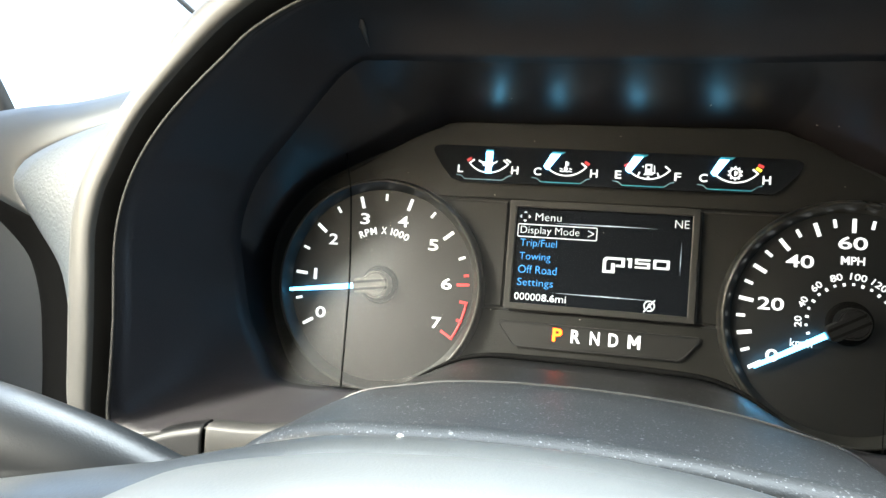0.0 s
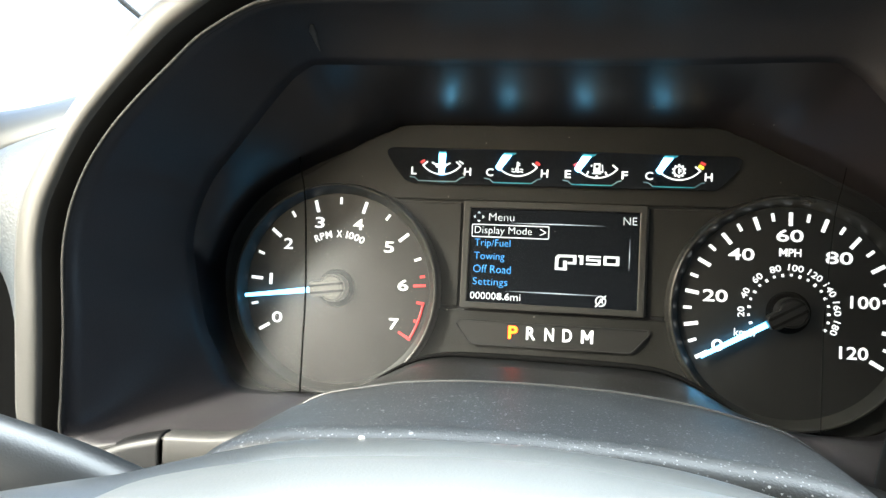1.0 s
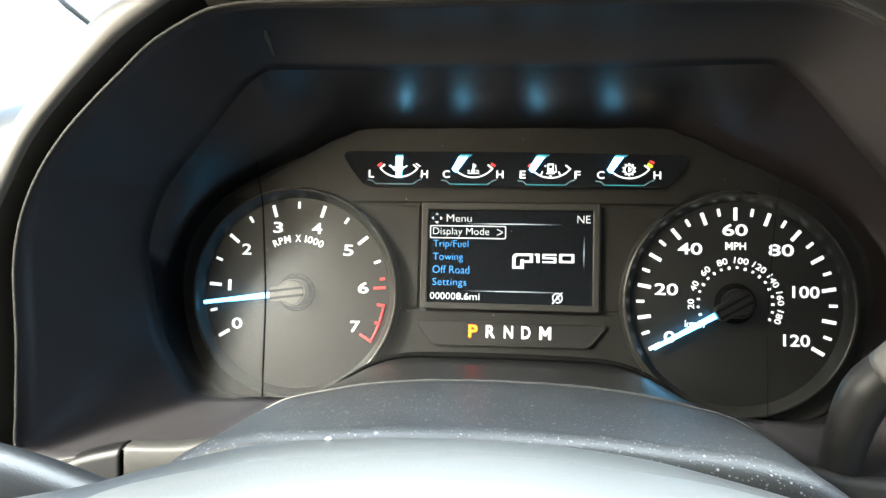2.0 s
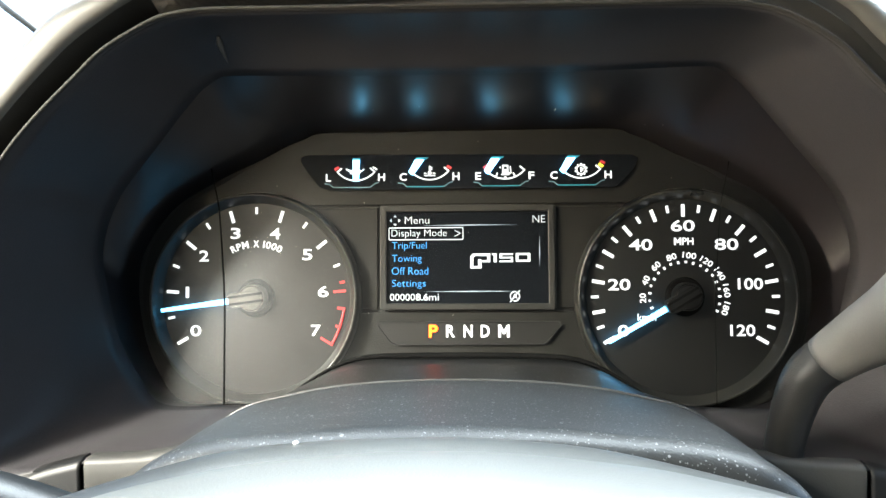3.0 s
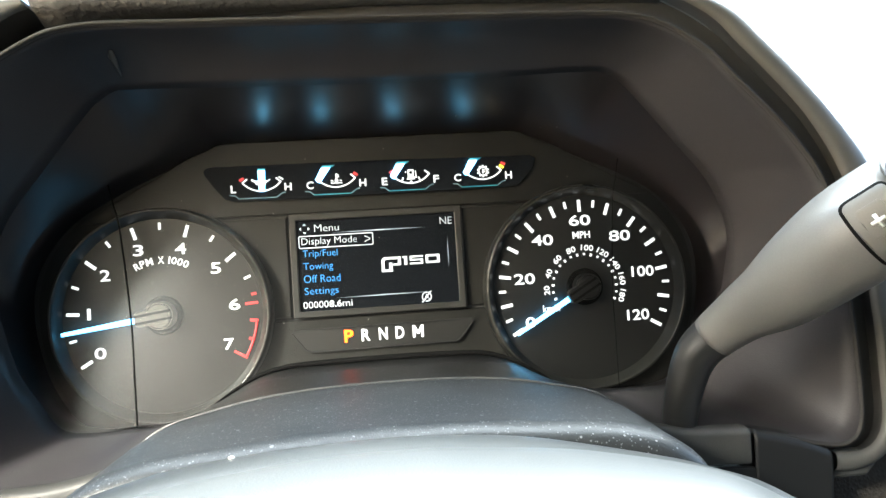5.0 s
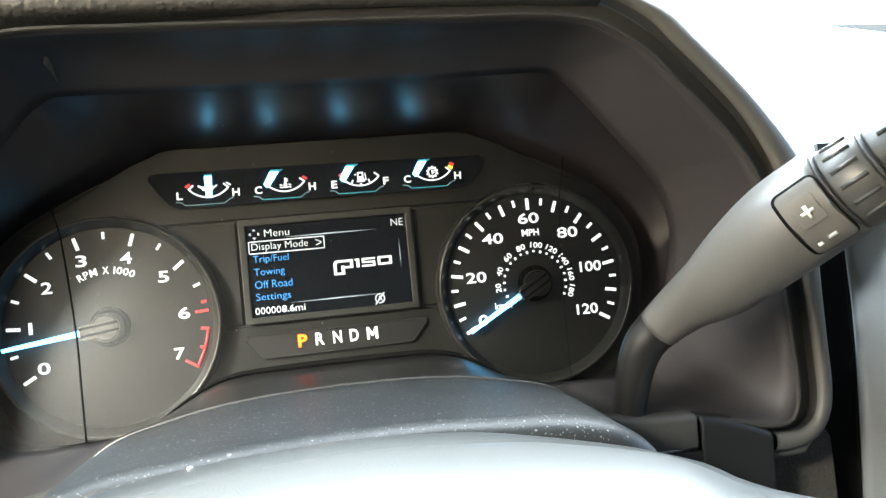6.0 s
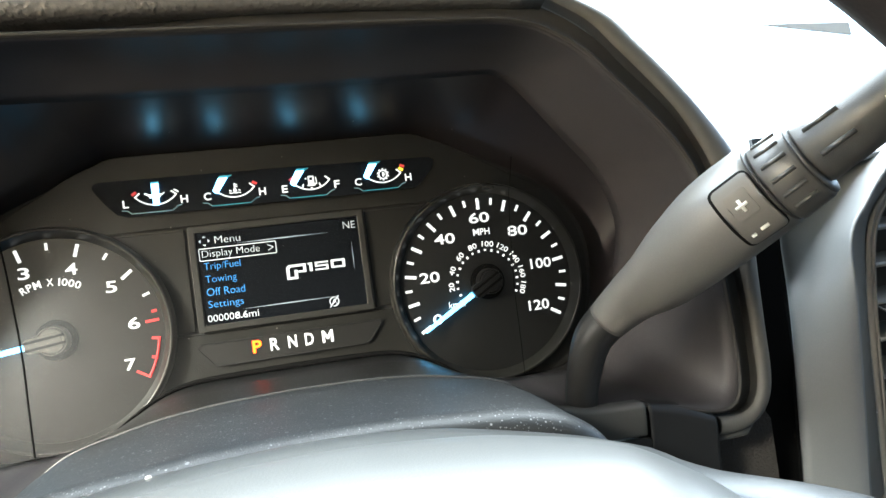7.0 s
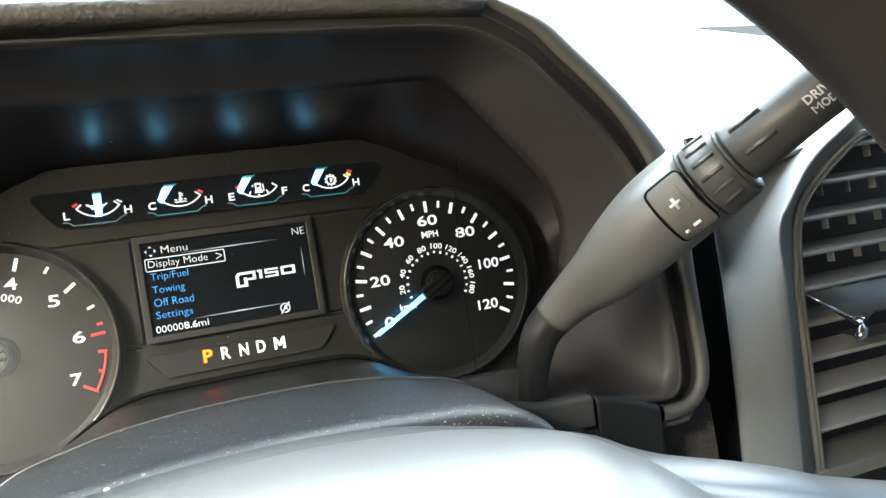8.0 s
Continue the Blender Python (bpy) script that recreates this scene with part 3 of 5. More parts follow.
for k, (gx, l0, l1, x0, x1) in enumerate(gauges):
    part("gauge_arc", arc_band(gx, CZ, CR, 0.0007, 130, 230, YS, -0.0003, 20), M_WHITE, strip, smooth=False)
    for a in (130, 230):
        part("arc_end", bar(*on_arc(gx, a, CR - 0.0016), 0.0038, 0.0008, a, YS, -0.0003), M_WHITE, strip, smooth=False)
    marks = {0: [(238, M_RED), (123, M_WHITE)], 1: [(122, M_RED)], 2: [(238, M_RED)], 3: [(122, M_YELLOW), (113, M_RED)]}[k]
    for a, mt in marks:
        part("arc_mark", bar(*on_arc(gx, a, CR - 0.0010), 0.0030, 0.0015 if mt is not M_WHITE else 0.0008, a, YS, -0.0003), mt, strip, smooth=False)
    if k == 2:
        for a in (157, 203):
            part("arc_mark", bar(*on_arc(gx, a, CR - 0.0014), 0.0026, 0.0008, a, YS, -0.0003), M_WHITE, strip, smooth=False)
        part("arc_mark", bar(*on_arc(gx, 180, CR - 0.0008), 0.0012, 0.0012, 180, YS, -0.0003), M_WHITE, strip, smooth=False)
    lettering(l0, x0, 0.0719, 0.0045, LETTER_W[l0], YS, M_WHITE, strip, "gauge_letter", weight=0.016)
    lettering(l1, x1, 0.0719, 0.0045, LETTER_W[l1], YS, M_WHITE, strip, "gauge_letter", weight=0.016)
    if k == 0:
        ndl, root = [(gx - 0.0017, 0.0822), (gx + 0.0023, 0.0822), (gx + 0.0018, 0.0697), (gx - 0.0014, 0.0697)], [(gx - 0.0020, 0.0834), (gx + 0.0026, 0.0834), (gx + 0.0023, 0.0823), (gx - 0.0017, 0.0823)]
    else:
        ndl, root = [(gx - 0.0086, 0.0820), (gx - 0.0034, 0.0820), (gx - 0.0098, 0.0730), (gx - 0.0111, 0.0732), (gx - 0.0125, 0.0748)], [(gx - 0.0080, 0.0834), (gx - 0.0006, 0.0834), (gx - 0.0025, 0.0821), (gx - 0.0086, 0.0821)]
    part("gauge_needle", plate(ndl, -0.0022, -0.0012), M_POINTER, strip, "glowing ice-blue pointer", smooth=False)
    part("needle_root", plate(root, -0.0018, -0.0010), M_TEAL, strip, "dim teal root of the pointer", smooth=False)
    tab = [(gx - 0.0190, 0.0684), (gx - 0.0160, 0.0680), (gx - 0.0138, 0.0661), (gx - 0.0040, 0.0660), (gx + 0.0085, 0.0660), (gx + 0.0118, 0.0684), (gx + 0.0138, 0.0688)]
    for q, (a, b) in enumerate(zip(tab, tab[1:])):
        mid = ((a[0] + b[0]) / 2, (a[1] + b[1]) / 2)
        # Tab outlines glow to stand in for glints on their silvery edges.
        part("strip_edge", bar(*mid, math.dist(a, b), 0.0005, math.degrees(math.atan2(b[0] - a[0], b[1] - a[1])), -0.0006, -0.0002), M_TEAL if q in (2, 3) and k else M_TABGLINT, strip, smooth=False)


# small symbols on the gauges
def symbol(shapes):
    for sh in shapes:
        part("symbol", sh, M_WHITE, strip, smooth=False)


gx = -0.0664
symbol([plate([(gx - 0.0032, 0.0741), (gx + 0.0026, 0.0741), (gx + 0.0034, 0.0764), (gx - 0.0034, 0.0764)], YS, -0.0003), bar(gx + 0.0042, 0.0762, 0.0026, 0.0006, 55, YS, -0.0003), bar(gx - 0.0044, 0.0764, 0.0028, 0.0010, 120, YS, -0.0003), bar(gx, 0.0771, 0.0016, 0.0006, 0, YS, -0.0003)])
gx = -0.0217
symbol([bar(gx, 0.0760, 0.0046, 0.0008, 0, YS, -0.0003), bar(gx + 0.0009, 0.0774, 0.0014, 0.0005, 90, YS, -0.0003), bar(gx + 0.0009, 0.0763, 0.0014, 0.0005, 90, YS, -0.0003), plate([(gx + 0.0011 * math.cos(q * math.pi / 6), 0.0741 + 0.0011 * math.sin(q * math.pi / 6)) for q in range(12)], YS, -0.0003)])
for z in (0.0740, 0.0726):
    symbol([bar(gx - 0.0026 + 0.0013 * q, z, 0.0016, 0.0005, 70 if q % 2 else 110, YS, -0.0003) for q in (range(5) if z < 0.073 else (0, 4))])
gx = 0.0234
symbol([frame_plate([(gx - 0.0019, 0.0729), (gx + 0.0017, 0.0729), (gx + 0.0017, 0.0784), (gx - 0.0019, 0.0784)], [(gx - 0.0011, 0.0757), (gx + 0.0009, 0.0757), (gx + 0.0009, 0.0776), (gx - 0.0011, 0.0776)], YS, -0.0003), bar(gx - 0.0001, 0.0727, 0.0048, 0.0006, 90, YS, -0.0003), bar(gx + 0.0030, 0.0755, 0.0044, 0.0005, -6, YS, -0.0003), bar(gx + 0.0024, 0.0736, 0.0014, 0.0005, 90, YS, -0.0003), plate([(gx - 0.0038, 0.0770), (gx - 0.0028, 0.0776), (gx - 0.0028, 0.0764)], YS, -0.0003)])
gx = 0.0679
symbol([arc_band(gx, 0.0751, 0.0026, 0.0007, 0, 360, YS, -0.0003, 24), bar(gx, 0.0751, 0.0028, 0.0008, 0, YS, -0.0003), bar(gx + 0.0010, 0.0758, 0.0010, 0.0004, 90, YS, -0.0003), bar(gx + 0.0010, 0.0748, 0.0010, 0.0004, 90, YS, -0.0003)] + [bar(gx + 0.0033 * math.sin(radians(a)), 0.0751 + 0.0033 * math.cos(radians(a)), 0.0009, 0.0009, a, YS, -0.0003) for a in range(0, 360, 36)])

# colour screen
part("screen_bezel", frame_plate(rounded(-0.0512, 0.0518, -0.0072, 0.0548, 0.001), rounded(-0.0475, 0.0481, -0.0036, 0.0510, 0.0004), -0.0022, 0.004), M_RING, cluster, "dark grey screen surround", smooth=False, bevel=0.0004)
screen = part("screen", plate([(-0.048, -0.004), (0.0485, -0.004), (0.0485, 0.0515), (-0.048, 0.0515)], -0.0004, 0.003), M_SCREEN, cluster, "black colour screen showing a menu", smooth=False)
YC = -0.0007


def line_of_text(txt, x0, z, w, h, mat, weight=-0.015):
    lettering(txt, x0 + w / 2, z, h, w, YC, mat, screen, "screen_text", weight=weight)


line_of_text("Menu", -0.0366, 0.0459, 0.0145, 0.0042, M_SCREENWHITE)
line_of_text("Display Mode", -0.0446, 0.0376, 0.0329, 0.0053, M_SCREENWHITE)
line_of_text(">", -0.0070, 0.0379, 0.0034, 0.0040, M_SCREENWHITE)
line_of_text("Trip/Fuel", -0.0443, 0.0303, 0.0206, 0.0053, M_BLUE)
line_of_text("Towing", -0.0443, 0.0226, 0.0176, 0.0053, M_BLUE)
line_of_text("Off Road", -0.0444, 0.0157, 0.0216, 0.0044, M_BLUE)
line_of_text("Settings", -0.0443, 0.0078, 0.0200, 0.0053, M_BLUE)
line_of_text("00000", -0.0455, 0.0002, 0.0148, 0.0040, M_SCREENWHITE, -0.008)
line_of_text("8.6", -0.0302, 0.0002, 0.0074, 0.0040, M_SCREENWHITE, 0.012)
line_of_text("mi", -0.0223, 0.0001, 0.0058, 0.0038, M_SCREENWHITE, -0.005)
line_of_text("NE", 0.0391, 0.0461, 0.0073, 0.0042, M_SCREENWHITE)
box_out = rounded(-0.0464, -0.0018, 0.0340, 0.0416, 0.0010)
box_in = rounded(-0.0459, -0.0023, 0.0345, 0.0411, 0.0006)
part("menu_box", frame_plate(box_out, box_in, YC, -0.0004), M_SCREENWHITE, screen, smooth=False)
for x0, x1, z in ((-0.026, 0.030, 0.0428), (-0.026, 0.032, 0.0035)):
    part("screen_rule", plate([(x0, z - 0.0001), ((x0 + x1) / 2, z - 0.0003), (x1, z), ((x0 + x1) / 2, z + 0.0003)], YC, -0.0004), M_SCREENDIM, screen, smooth=False)
part("screen_rule", plate([(0.0430, 0.018), (0.0432, 0.026), (0.0430, 0.036), (0.0428, 0.026)], YC, -0.0004), M_SCREENDIM, screen, smooth=False)
for a, mt in ((0, M_SCREENDIM), (90, M_SCREENWHITE), (180, M_SCREENWHITE), (270, M_SCREENDIM)):
    q = radians(a)
    u, w = (math.sin(q), math.cos(q)), (math.cos(q), -math.sin(q))
    c = (-0.0425, 0.0458)
    pts = [(c[0] + u[0] * r + w[0] * s, c[1] + u[1] * r + w[1] * s) for r, s in ((0.0020, -0.0010), (0.0032, 0), (0.0020, 0.0010))]
    part("arrow_key", plate(pts, YC, -0.0004), mt, screen, smooth=False)
# model badge: plain block shapes only
def block(pts):
    part("badge_block", plate(pts, YC, -0.0004), M_SCREENWHITE, screen, smooth=False)


bx, bz, bh = 0.0022, 0.0222, 0.0052
bt0 = bz + 0.0036
block([(bx, bt0 - 0.0088), (bx + 0.0066, bt0 - 0.0088), (bx + 0.0066, bt0 - 0.0034), (bx + 0.0046, bt0 - 0.0034), (bx + 0.0046, bt0 - 0.0074), (bx + 0.0018, bt0 - 0.0074), (bx + 0.0018, bt0 - 0.0024), (bx + 0.0028, bt0 - 0.0014), (bx + 0.0118, bt0 - 0.0014), (bx + 0.0118, bt0), (bx + 0.0016, bt0), (bx, bt0 - 0.0016)])
block([(bx + 0.0070, bt0 - 0.0040), (bx + 0.0070, bt0 - 0.0052), (bx + 0.0118, bt0 - 0.0052), (bx + 0.0118, bt0 - 0.0016), (bx + 0.0100, bt0 - 0.0016), (bx + 0.0100, bt0 - 0.0040)])
block([(bx + 0.0138, bz - 0.0016), (bx + 0.0156, bz - 0.0016), (bx + 0.0156, bz + 0.0036), (bx + 0.0128, bz + 0.0036), (bx + 0.0128, bz + 0.0026), (bx + 0.0138, bz + 0.0026)])
block([(bx + 0.0172, bz - 0.0016), (bx + 0.0252, bz - 0.0016), (bx + 0.0252, bz + 0.0016), (bx + 0.0186, bz + 0.0016), (bx + 0.0186, bz + 0.0026), (bx + 0.0252, bz + 0.0026), (bx + 0.0252, bz + 0.0036), (bx + 0.0172, bz + 0.0036), (bx + 0.0172, bz + 0.0006), (bx + 0.0238, bz + 0.0006), (bx + 0.0238, bz - 0.0006), (bx + 0.0172, bz - 0.0006)])
part("badge_block", frame_plate(rounded(bx + 0.0268, bx + 0.0354, bz - 0.0014, bz + 0.0038, 0.0006), rounded(bx + 0.0284, bx + 0.0338, bz - 0.0002, bz + 0.0026, 0.0003), YC, -0.0004), M_SCREENWHITE, screen, smooth=False)
# engine stop symbol
part("stop_symbol", arc_band(0.0283, 0.0005, 0.0027, 0.0006, 20, 200, YC, -0.0004, 16), M_SCREENWHITE, screen, smooth=False)
part("stop_symbol", arc_band(0.0283, 0.0005, 0.0027, 0.0006, 215, 375, YC, -0.0004, 16), M_SCREENWHITE, screen, smooth=False)
part("stop_symbol", bar(0.0283, 0.0005, 0.0088, 0.0006, 40, YC, -0.0004), M_SCREENWHITE, screen, smooth=False)
lettering("A", 0.0283, 0.0005, 0.0034, 0.0032, YC, M_SCREENWHITE, screen, "stop_symbol")

# gear display
gear_out = [(-0.0537, -0.0160), (-0.0515, -0.0142), (0.0547, -0.0141), (0.0556, -0.0164), (0.0475, -0.0262), (0.0455, -0.0277), (-0.0428, -0.0282), (-0.0458, -0.0268)]
gear = part("gear_display", plate([(x * 0.985, -0.0212 + (z + 0.0212) * 0.93) for x, z in gear_out], -0.0003, 0.002), M_DIAL, cluster, "black gear display strip", smooth=False)
part("gear_frame", frame_plate(gear_out, [(x * 0.985, -0.0212 + (z + 0.0212) * 0.93) for x, z in gear_out], -0.0010, 0.002), M_BEZELDARK, gear, smooth=False)
for txt, x, mt in (("P", -0.0198, M_AMBER), ("R", -0.0097, M_WHITE), ("N", 0.0007, M_WHITE), ("D", 0.0107, M_WHITE)):
    lettering(txt, x, -0.0198, 0.0073, 0.0052, -0.0007, mt, gear, "gear_letter", weight=0.02)
letter_m(0.0217, -0.0198, 0.0073, 0.0066, 0.0015, -0.0007, M_WHITE, gear, "gear_letter")

# clear lens: a middle sheet between two wings
SEAM = [(0.1446, 0.1104), (0.140, 0.092), (0.134, 0.061), (0.131, 0.046), (0.1276, 0.001), (0.1272, -0.029), (0.1270, -0.0545)]
sl = curve_through(SEAM, 30)


# Lean and bow are set to bring the window's reflection onto the left dial.
def lens_y(x, z):
    """The lens leans back towards its top and bows out in the middle."""
    return -0.058 + (z + 0.055) * math.tan(radians(15)) + 0.75 * x * x


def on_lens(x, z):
    """Carries a point of the seam's plane along the camera's line of sight on to the bowed lens, so it keeps its place
    in view.
    """
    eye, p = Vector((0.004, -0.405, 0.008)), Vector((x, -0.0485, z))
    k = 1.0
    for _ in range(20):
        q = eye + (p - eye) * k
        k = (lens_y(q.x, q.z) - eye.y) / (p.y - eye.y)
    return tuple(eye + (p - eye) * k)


loops = [[on_lens(float(x) * f, float(z) + 0.0082 * (max(0.0, float(z)) / 0.1104) ** 2 * (1 - f ** 8)) for x, z in sl] for f in np.linspace(-1, 1, 41)]
part("lens", loft(loops, False), M_LENS, cluster, "clear plastic cover lens").visible_shadow = False
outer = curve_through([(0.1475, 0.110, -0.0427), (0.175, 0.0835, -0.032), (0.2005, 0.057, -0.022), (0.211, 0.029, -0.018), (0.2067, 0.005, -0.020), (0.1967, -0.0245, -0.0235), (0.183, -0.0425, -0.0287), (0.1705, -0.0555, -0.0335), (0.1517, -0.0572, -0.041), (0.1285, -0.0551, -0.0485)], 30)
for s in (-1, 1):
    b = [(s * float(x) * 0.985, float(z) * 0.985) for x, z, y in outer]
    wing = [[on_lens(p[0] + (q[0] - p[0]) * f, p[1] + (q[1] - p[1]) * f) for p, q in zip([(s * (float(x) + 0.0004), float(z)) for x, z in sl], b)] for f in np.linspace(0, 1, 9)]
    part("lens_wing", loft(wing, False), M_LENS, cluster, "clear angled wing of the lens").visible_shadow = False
    part("lens_seam", tube([on_lens(s * float(x), float(z)) for x, z in sl], [0.0005 if s < 0 else 0.00022] * 30, 6), M_SEAMSHADE, cluster, "thin dark lens seam")

# ---- instrument hood ----
hood = thing("instrument_hood", "matt black hood round the instrument cluster with a thin rounded edge", "dashboard hood")
LIP_HALF = [(0, 0.1345), (0.06, 0.135), (0.111, 0.1352), (0.132, 0.1335), (0.146, 0.1290), (0.1665, 0.1165), (0.180, 0.1035), (0.194, 0.0895), (0.208, 0.0735), (0.2190, 0.0565),
            (0.2260, 0.0393), (0.2295, 0.0223), (0.2303, 0.006), (0.2300, -0.0150), (0.2293, -0.0400), (0.2280, -0.0600), (0.2255, -0.0745), (0.2190, -0.0800),
            (0.2060, -0.0790), (0.1760, -0.0715), (0.1420, -0.0680), (0.1240, -0.0640), (0.1050, -0.0560), (0.085, -0.056), (0.04, -0.056), (0, -0.056)]


def lip_shift(p):
    """Shifts the edge to fit the camera's view: its sides further in low down, its top down to the right."""
    x, y, z = p
    if x > 0:
        x -= float(np.interp(z, [-0.066, -0.04, 0.014, 0.05, 0.10, 0.125], [0, 0.002, 0.006, 0.0045, 0.003, 0])) * min(1.0, x / 0.12)
    else:
        x += float(np.interp(z, [-0.08, -0.0575, -0.041, -0.025, -0.008, 0.008, 0.03], [0.0015, 0.0038, 0.004, 0.0036, 0.002, 0.0005, 0])) * min(1.0, -x / 0.20)
    if z > 0.03:
        z -= (0.0012 + 0.016 * max(0.0, x)) * min(1.0, (z - 0.03) / 0.04) * min(1.0, max(0.0, (x + 0.17) / 0.08))
    return (x, y, z)


lip_loop = [lip_shift(p) for p in ring_loop(LIP_HALF, N, -0.10)]
# pair the two loops by angle round the middle, so that corners meet corners
funnel = []
for s in np.linspace(0, 1, 10):
    bulge = math.sin(math.pi * s) * 0.004
    loop = []
    for a, b in zip(rim_loop, lip_loop):
        p = np.array(a) * (1 - s) + np.array(b) * s
        p[2] += bulge * (1 if p[2] > 0.05 else 0)
        loop.append(tuple(p))
    funnel.append(loop)
part("funnel", loft(funnel), M_HOOD, hood, "matt black funnel behind the edge", solid=0.002)


def grown(loop, d, y):
    """The loop moved outwards by d in its own plane."""
    n = len(loop)
    out = []
    for i in range(n):
        a, b = np.array(loop[i - 1]), np.array(loop[(i + 1) % n])
        t = b - a
        nrm = np.array((t[2], 0, -t[0]))
        nrm = nrm / (np.linalg.norm(nrm) + 1e-12)
        c = np.array(loop[i])
        if nrm @ (c - np.array((0, c[1], 0.03))) < 0:
            nrm = -nrm
        out.append(tuple(c * (1, 0, 1) + (0, y, 0) + nrm * d))
    return out


edge_loops = [grown(lip_loop, -0.0002, -0.0985), grown(lip_loop, 0.0003, -0.1010), grown(lip_loop, 0.0013, -0.1014), grown(lip_loop, 0.0022, -0.1006), grown(lip_loop, 0.0025, -0.0960)]
part("edge", loft(edge_loops), M_EDGE, hood, "thin rounded edge")
groove = [grown(lip_loop, 0.0025, -0.0960), grown(lip_loop, 0.0030, -0.0925), grown(lip_loop, 0.010, -0.0915), grown(lip_loop, 0.0155, -0.0905)]
# Deepened on the left only: that side's shade is put into the shape.
groove = [[(x - (k * 0.0020 if x < -0.12 and z > -0.05 else 0.0), y + k * 0.007 * min(1.0, max(0.0, -x / 0.12)), z) for x, y, z in row] for k, row in enumerate(groove)]
part("groove", loft(groove), M_GROOVE, hood, "black groove, deeper on the left for its shade")

part("scuff_mark", tube([(-0.1210, -0.0785, 0.1305), (-0.1224, -0.0730, 0.1290), (-0.1225, -0.0700, 0.1280), (-0.1229, -0.0650, 0.1261), (-0.1230, -0.0595, 0.1236)], [0.0009, 0.0019, 0.0015, 0.0010, 0.0003], 8, squash=0.45), M_TRIM, hood, "short pale scuff")

# outer trim of the hood: a left and a right arm, and the padded top between
# inner and outer edge of each arm
ARM_LEFT = ([(0.1490, 0.1445), (0.1570, 0.1415), (0.1720, 0.1318), (0.1848, 0.1221), (0.1974, 0.1095), (0.2115, 0.0939), (0.2251, 0.0766), (0.2332, 0.0621), (0.2394, 0.0476), (0.2439, 0.0359),
             (0.2462, 0.0215), (0.2461, 0.0100), (0.2440, -0.0096), (0.2412, -0.0375), (0.2395, -0.0596), (0.2385, -0.0720), (0.2350, -0.0815), (0.2290, -0.0856), (0.2210, -0.0862), (0.2141, -0.0853)],
            [(0.1545, 0.1510), (0.1680, 0.1495), (0.1830, 0.1445), (0.1958, 0.1379), (0.2090, 0.1249), (0.2210, 0.1088), (0.2336, 0.0924), (0.2421, 0.0789), (0.2491, 0.0653), (0.2554, 0.0547), (0.2602, 0.0426),
             (0.2632, 0.0305), (0.2636, 0.0186), (0.2630, 0.0038), (0.2611, -0.0167), (0.2586, -0.0398), (0.2571, -0.0542), (0.2550, -0.0700), (0.2490, -0.0850), (0.2390, -0.0930), (0.2230, -0.0965), (0.2135, -0.0960)])
ARM_RIGHT = ([(0.1480, 0.1445), (0.1520, 0.1425), (0.171, 0.1310), (0.1843, 0.1165), (0.199, 0.1004), (0.2155, 0.0800), (0.2285, 0.0565), (0.2360, 0.0332), (0.2398, 0.0102), (0.2404, -0.0094), (0.2414, -0.030),
              (0.2416, -0.052), (0.2412, -0.070), (0.2376, -0.0805), (0.2300, -0.0858), (0.2210, -0.0862), (0.2141, -0.0853)],
             [(0.1530, 0.1500), (0.1600, 0.1470), (0.1846, 0.1345), (0.1972, 0.1215), (0.2125, 0.1050), (0.2265, 0.0880), (0.2345, 0.0772), (0.2425, 0.0660), (0.2500, 0.0530), (0.2530, 0.0400), (0.2540, 0.0250), (0.2535, 0.0050), (0.2525, -0.012),
              (0.2518, -0.042), (0.2515, -0.068), (0.2475, -0.0830), (0.2380, -0.0925), (0.2230, -0.0965), (0.2135, -0.0960)])
trim = thing("hood_trim", "satin grey curved trim round the instrument hood", "dashboard trim")
for s in (-1, 1):
    p2, p3 = (curve_through(edge, 60) for edge in (ARM_LEFT if s < 0 else ARM_RIGHT))
    # The trim's inner side, blackened for the shade inside the groove.
    part("groove_wall", loft([[(s * float(x), y, float(z)) for x, z in p2] for y in (-0.088 if s > 0 else -0.068, -0.092, -0.0965)], False), M_GROOVE, trim, "inner side of the trim, blackened for the groove's shade")
    loops = [[(s * float(x), -0.0965, float(z)) for x, z in p2]]
    for f, y in ((0.05, -0.0985), (0.16, -0.0996), (0.40, -0.0998), (0.68, -0.0990), (0.86, -0.0968), (0.96, -0.0930), (1.0, -0.0860)):
        loops.append([(s * float(a[0] * (1 - f) + b[0] * f), y, float(a[1] * (1 - f) + b[1] * f)) for a, b in zip(p2, p3)])
    loops.append([(s * float(x) * 1.004, -0.06, float(z) * 1.004) for x, z in p3])
    loops.append([(s * float(x) * 1.004, 0.0, float(z) * 1.004) for x, z in p3])
    part("trim_arm", loft(loops, False), M_TRIM, trim, "satin grey curved arm")
    foot = [(0.2096, -0.0840), (0.2141, -0.0853), (0.2310, -0.0858), (0.2420, -0.0800), (0.2475, -0.0830), (0.2380, -0.0925), (0.2320, -0.0990), (0.2096, -0.0990)]
    part("trim_foot", plate([(s * x, z) for x, z in foot], -0.0950, -0.0700), M_BEZEL, trim, "charcoal foot of the trim", smooth=False, bevel=0.0015)
pad = thing("dash_top_pad", "leather-grained dark pad over the instrument hood", "dashboard pad")
prof = [(-0.080, 0.1440), (-0.094, 0.1432), (-0.0985, 0.1440), (-0.1008, 0.1470), (-0.1000, 0.1520), (-0.095, 0.1560), (-0.08, 0.1605), (-0.04, 0.1680), (0.05, 0.178), (0.2, 0.175), (0.45, 0.15)]
xs = np.linspace(-0.1475, 0.1475, 20)
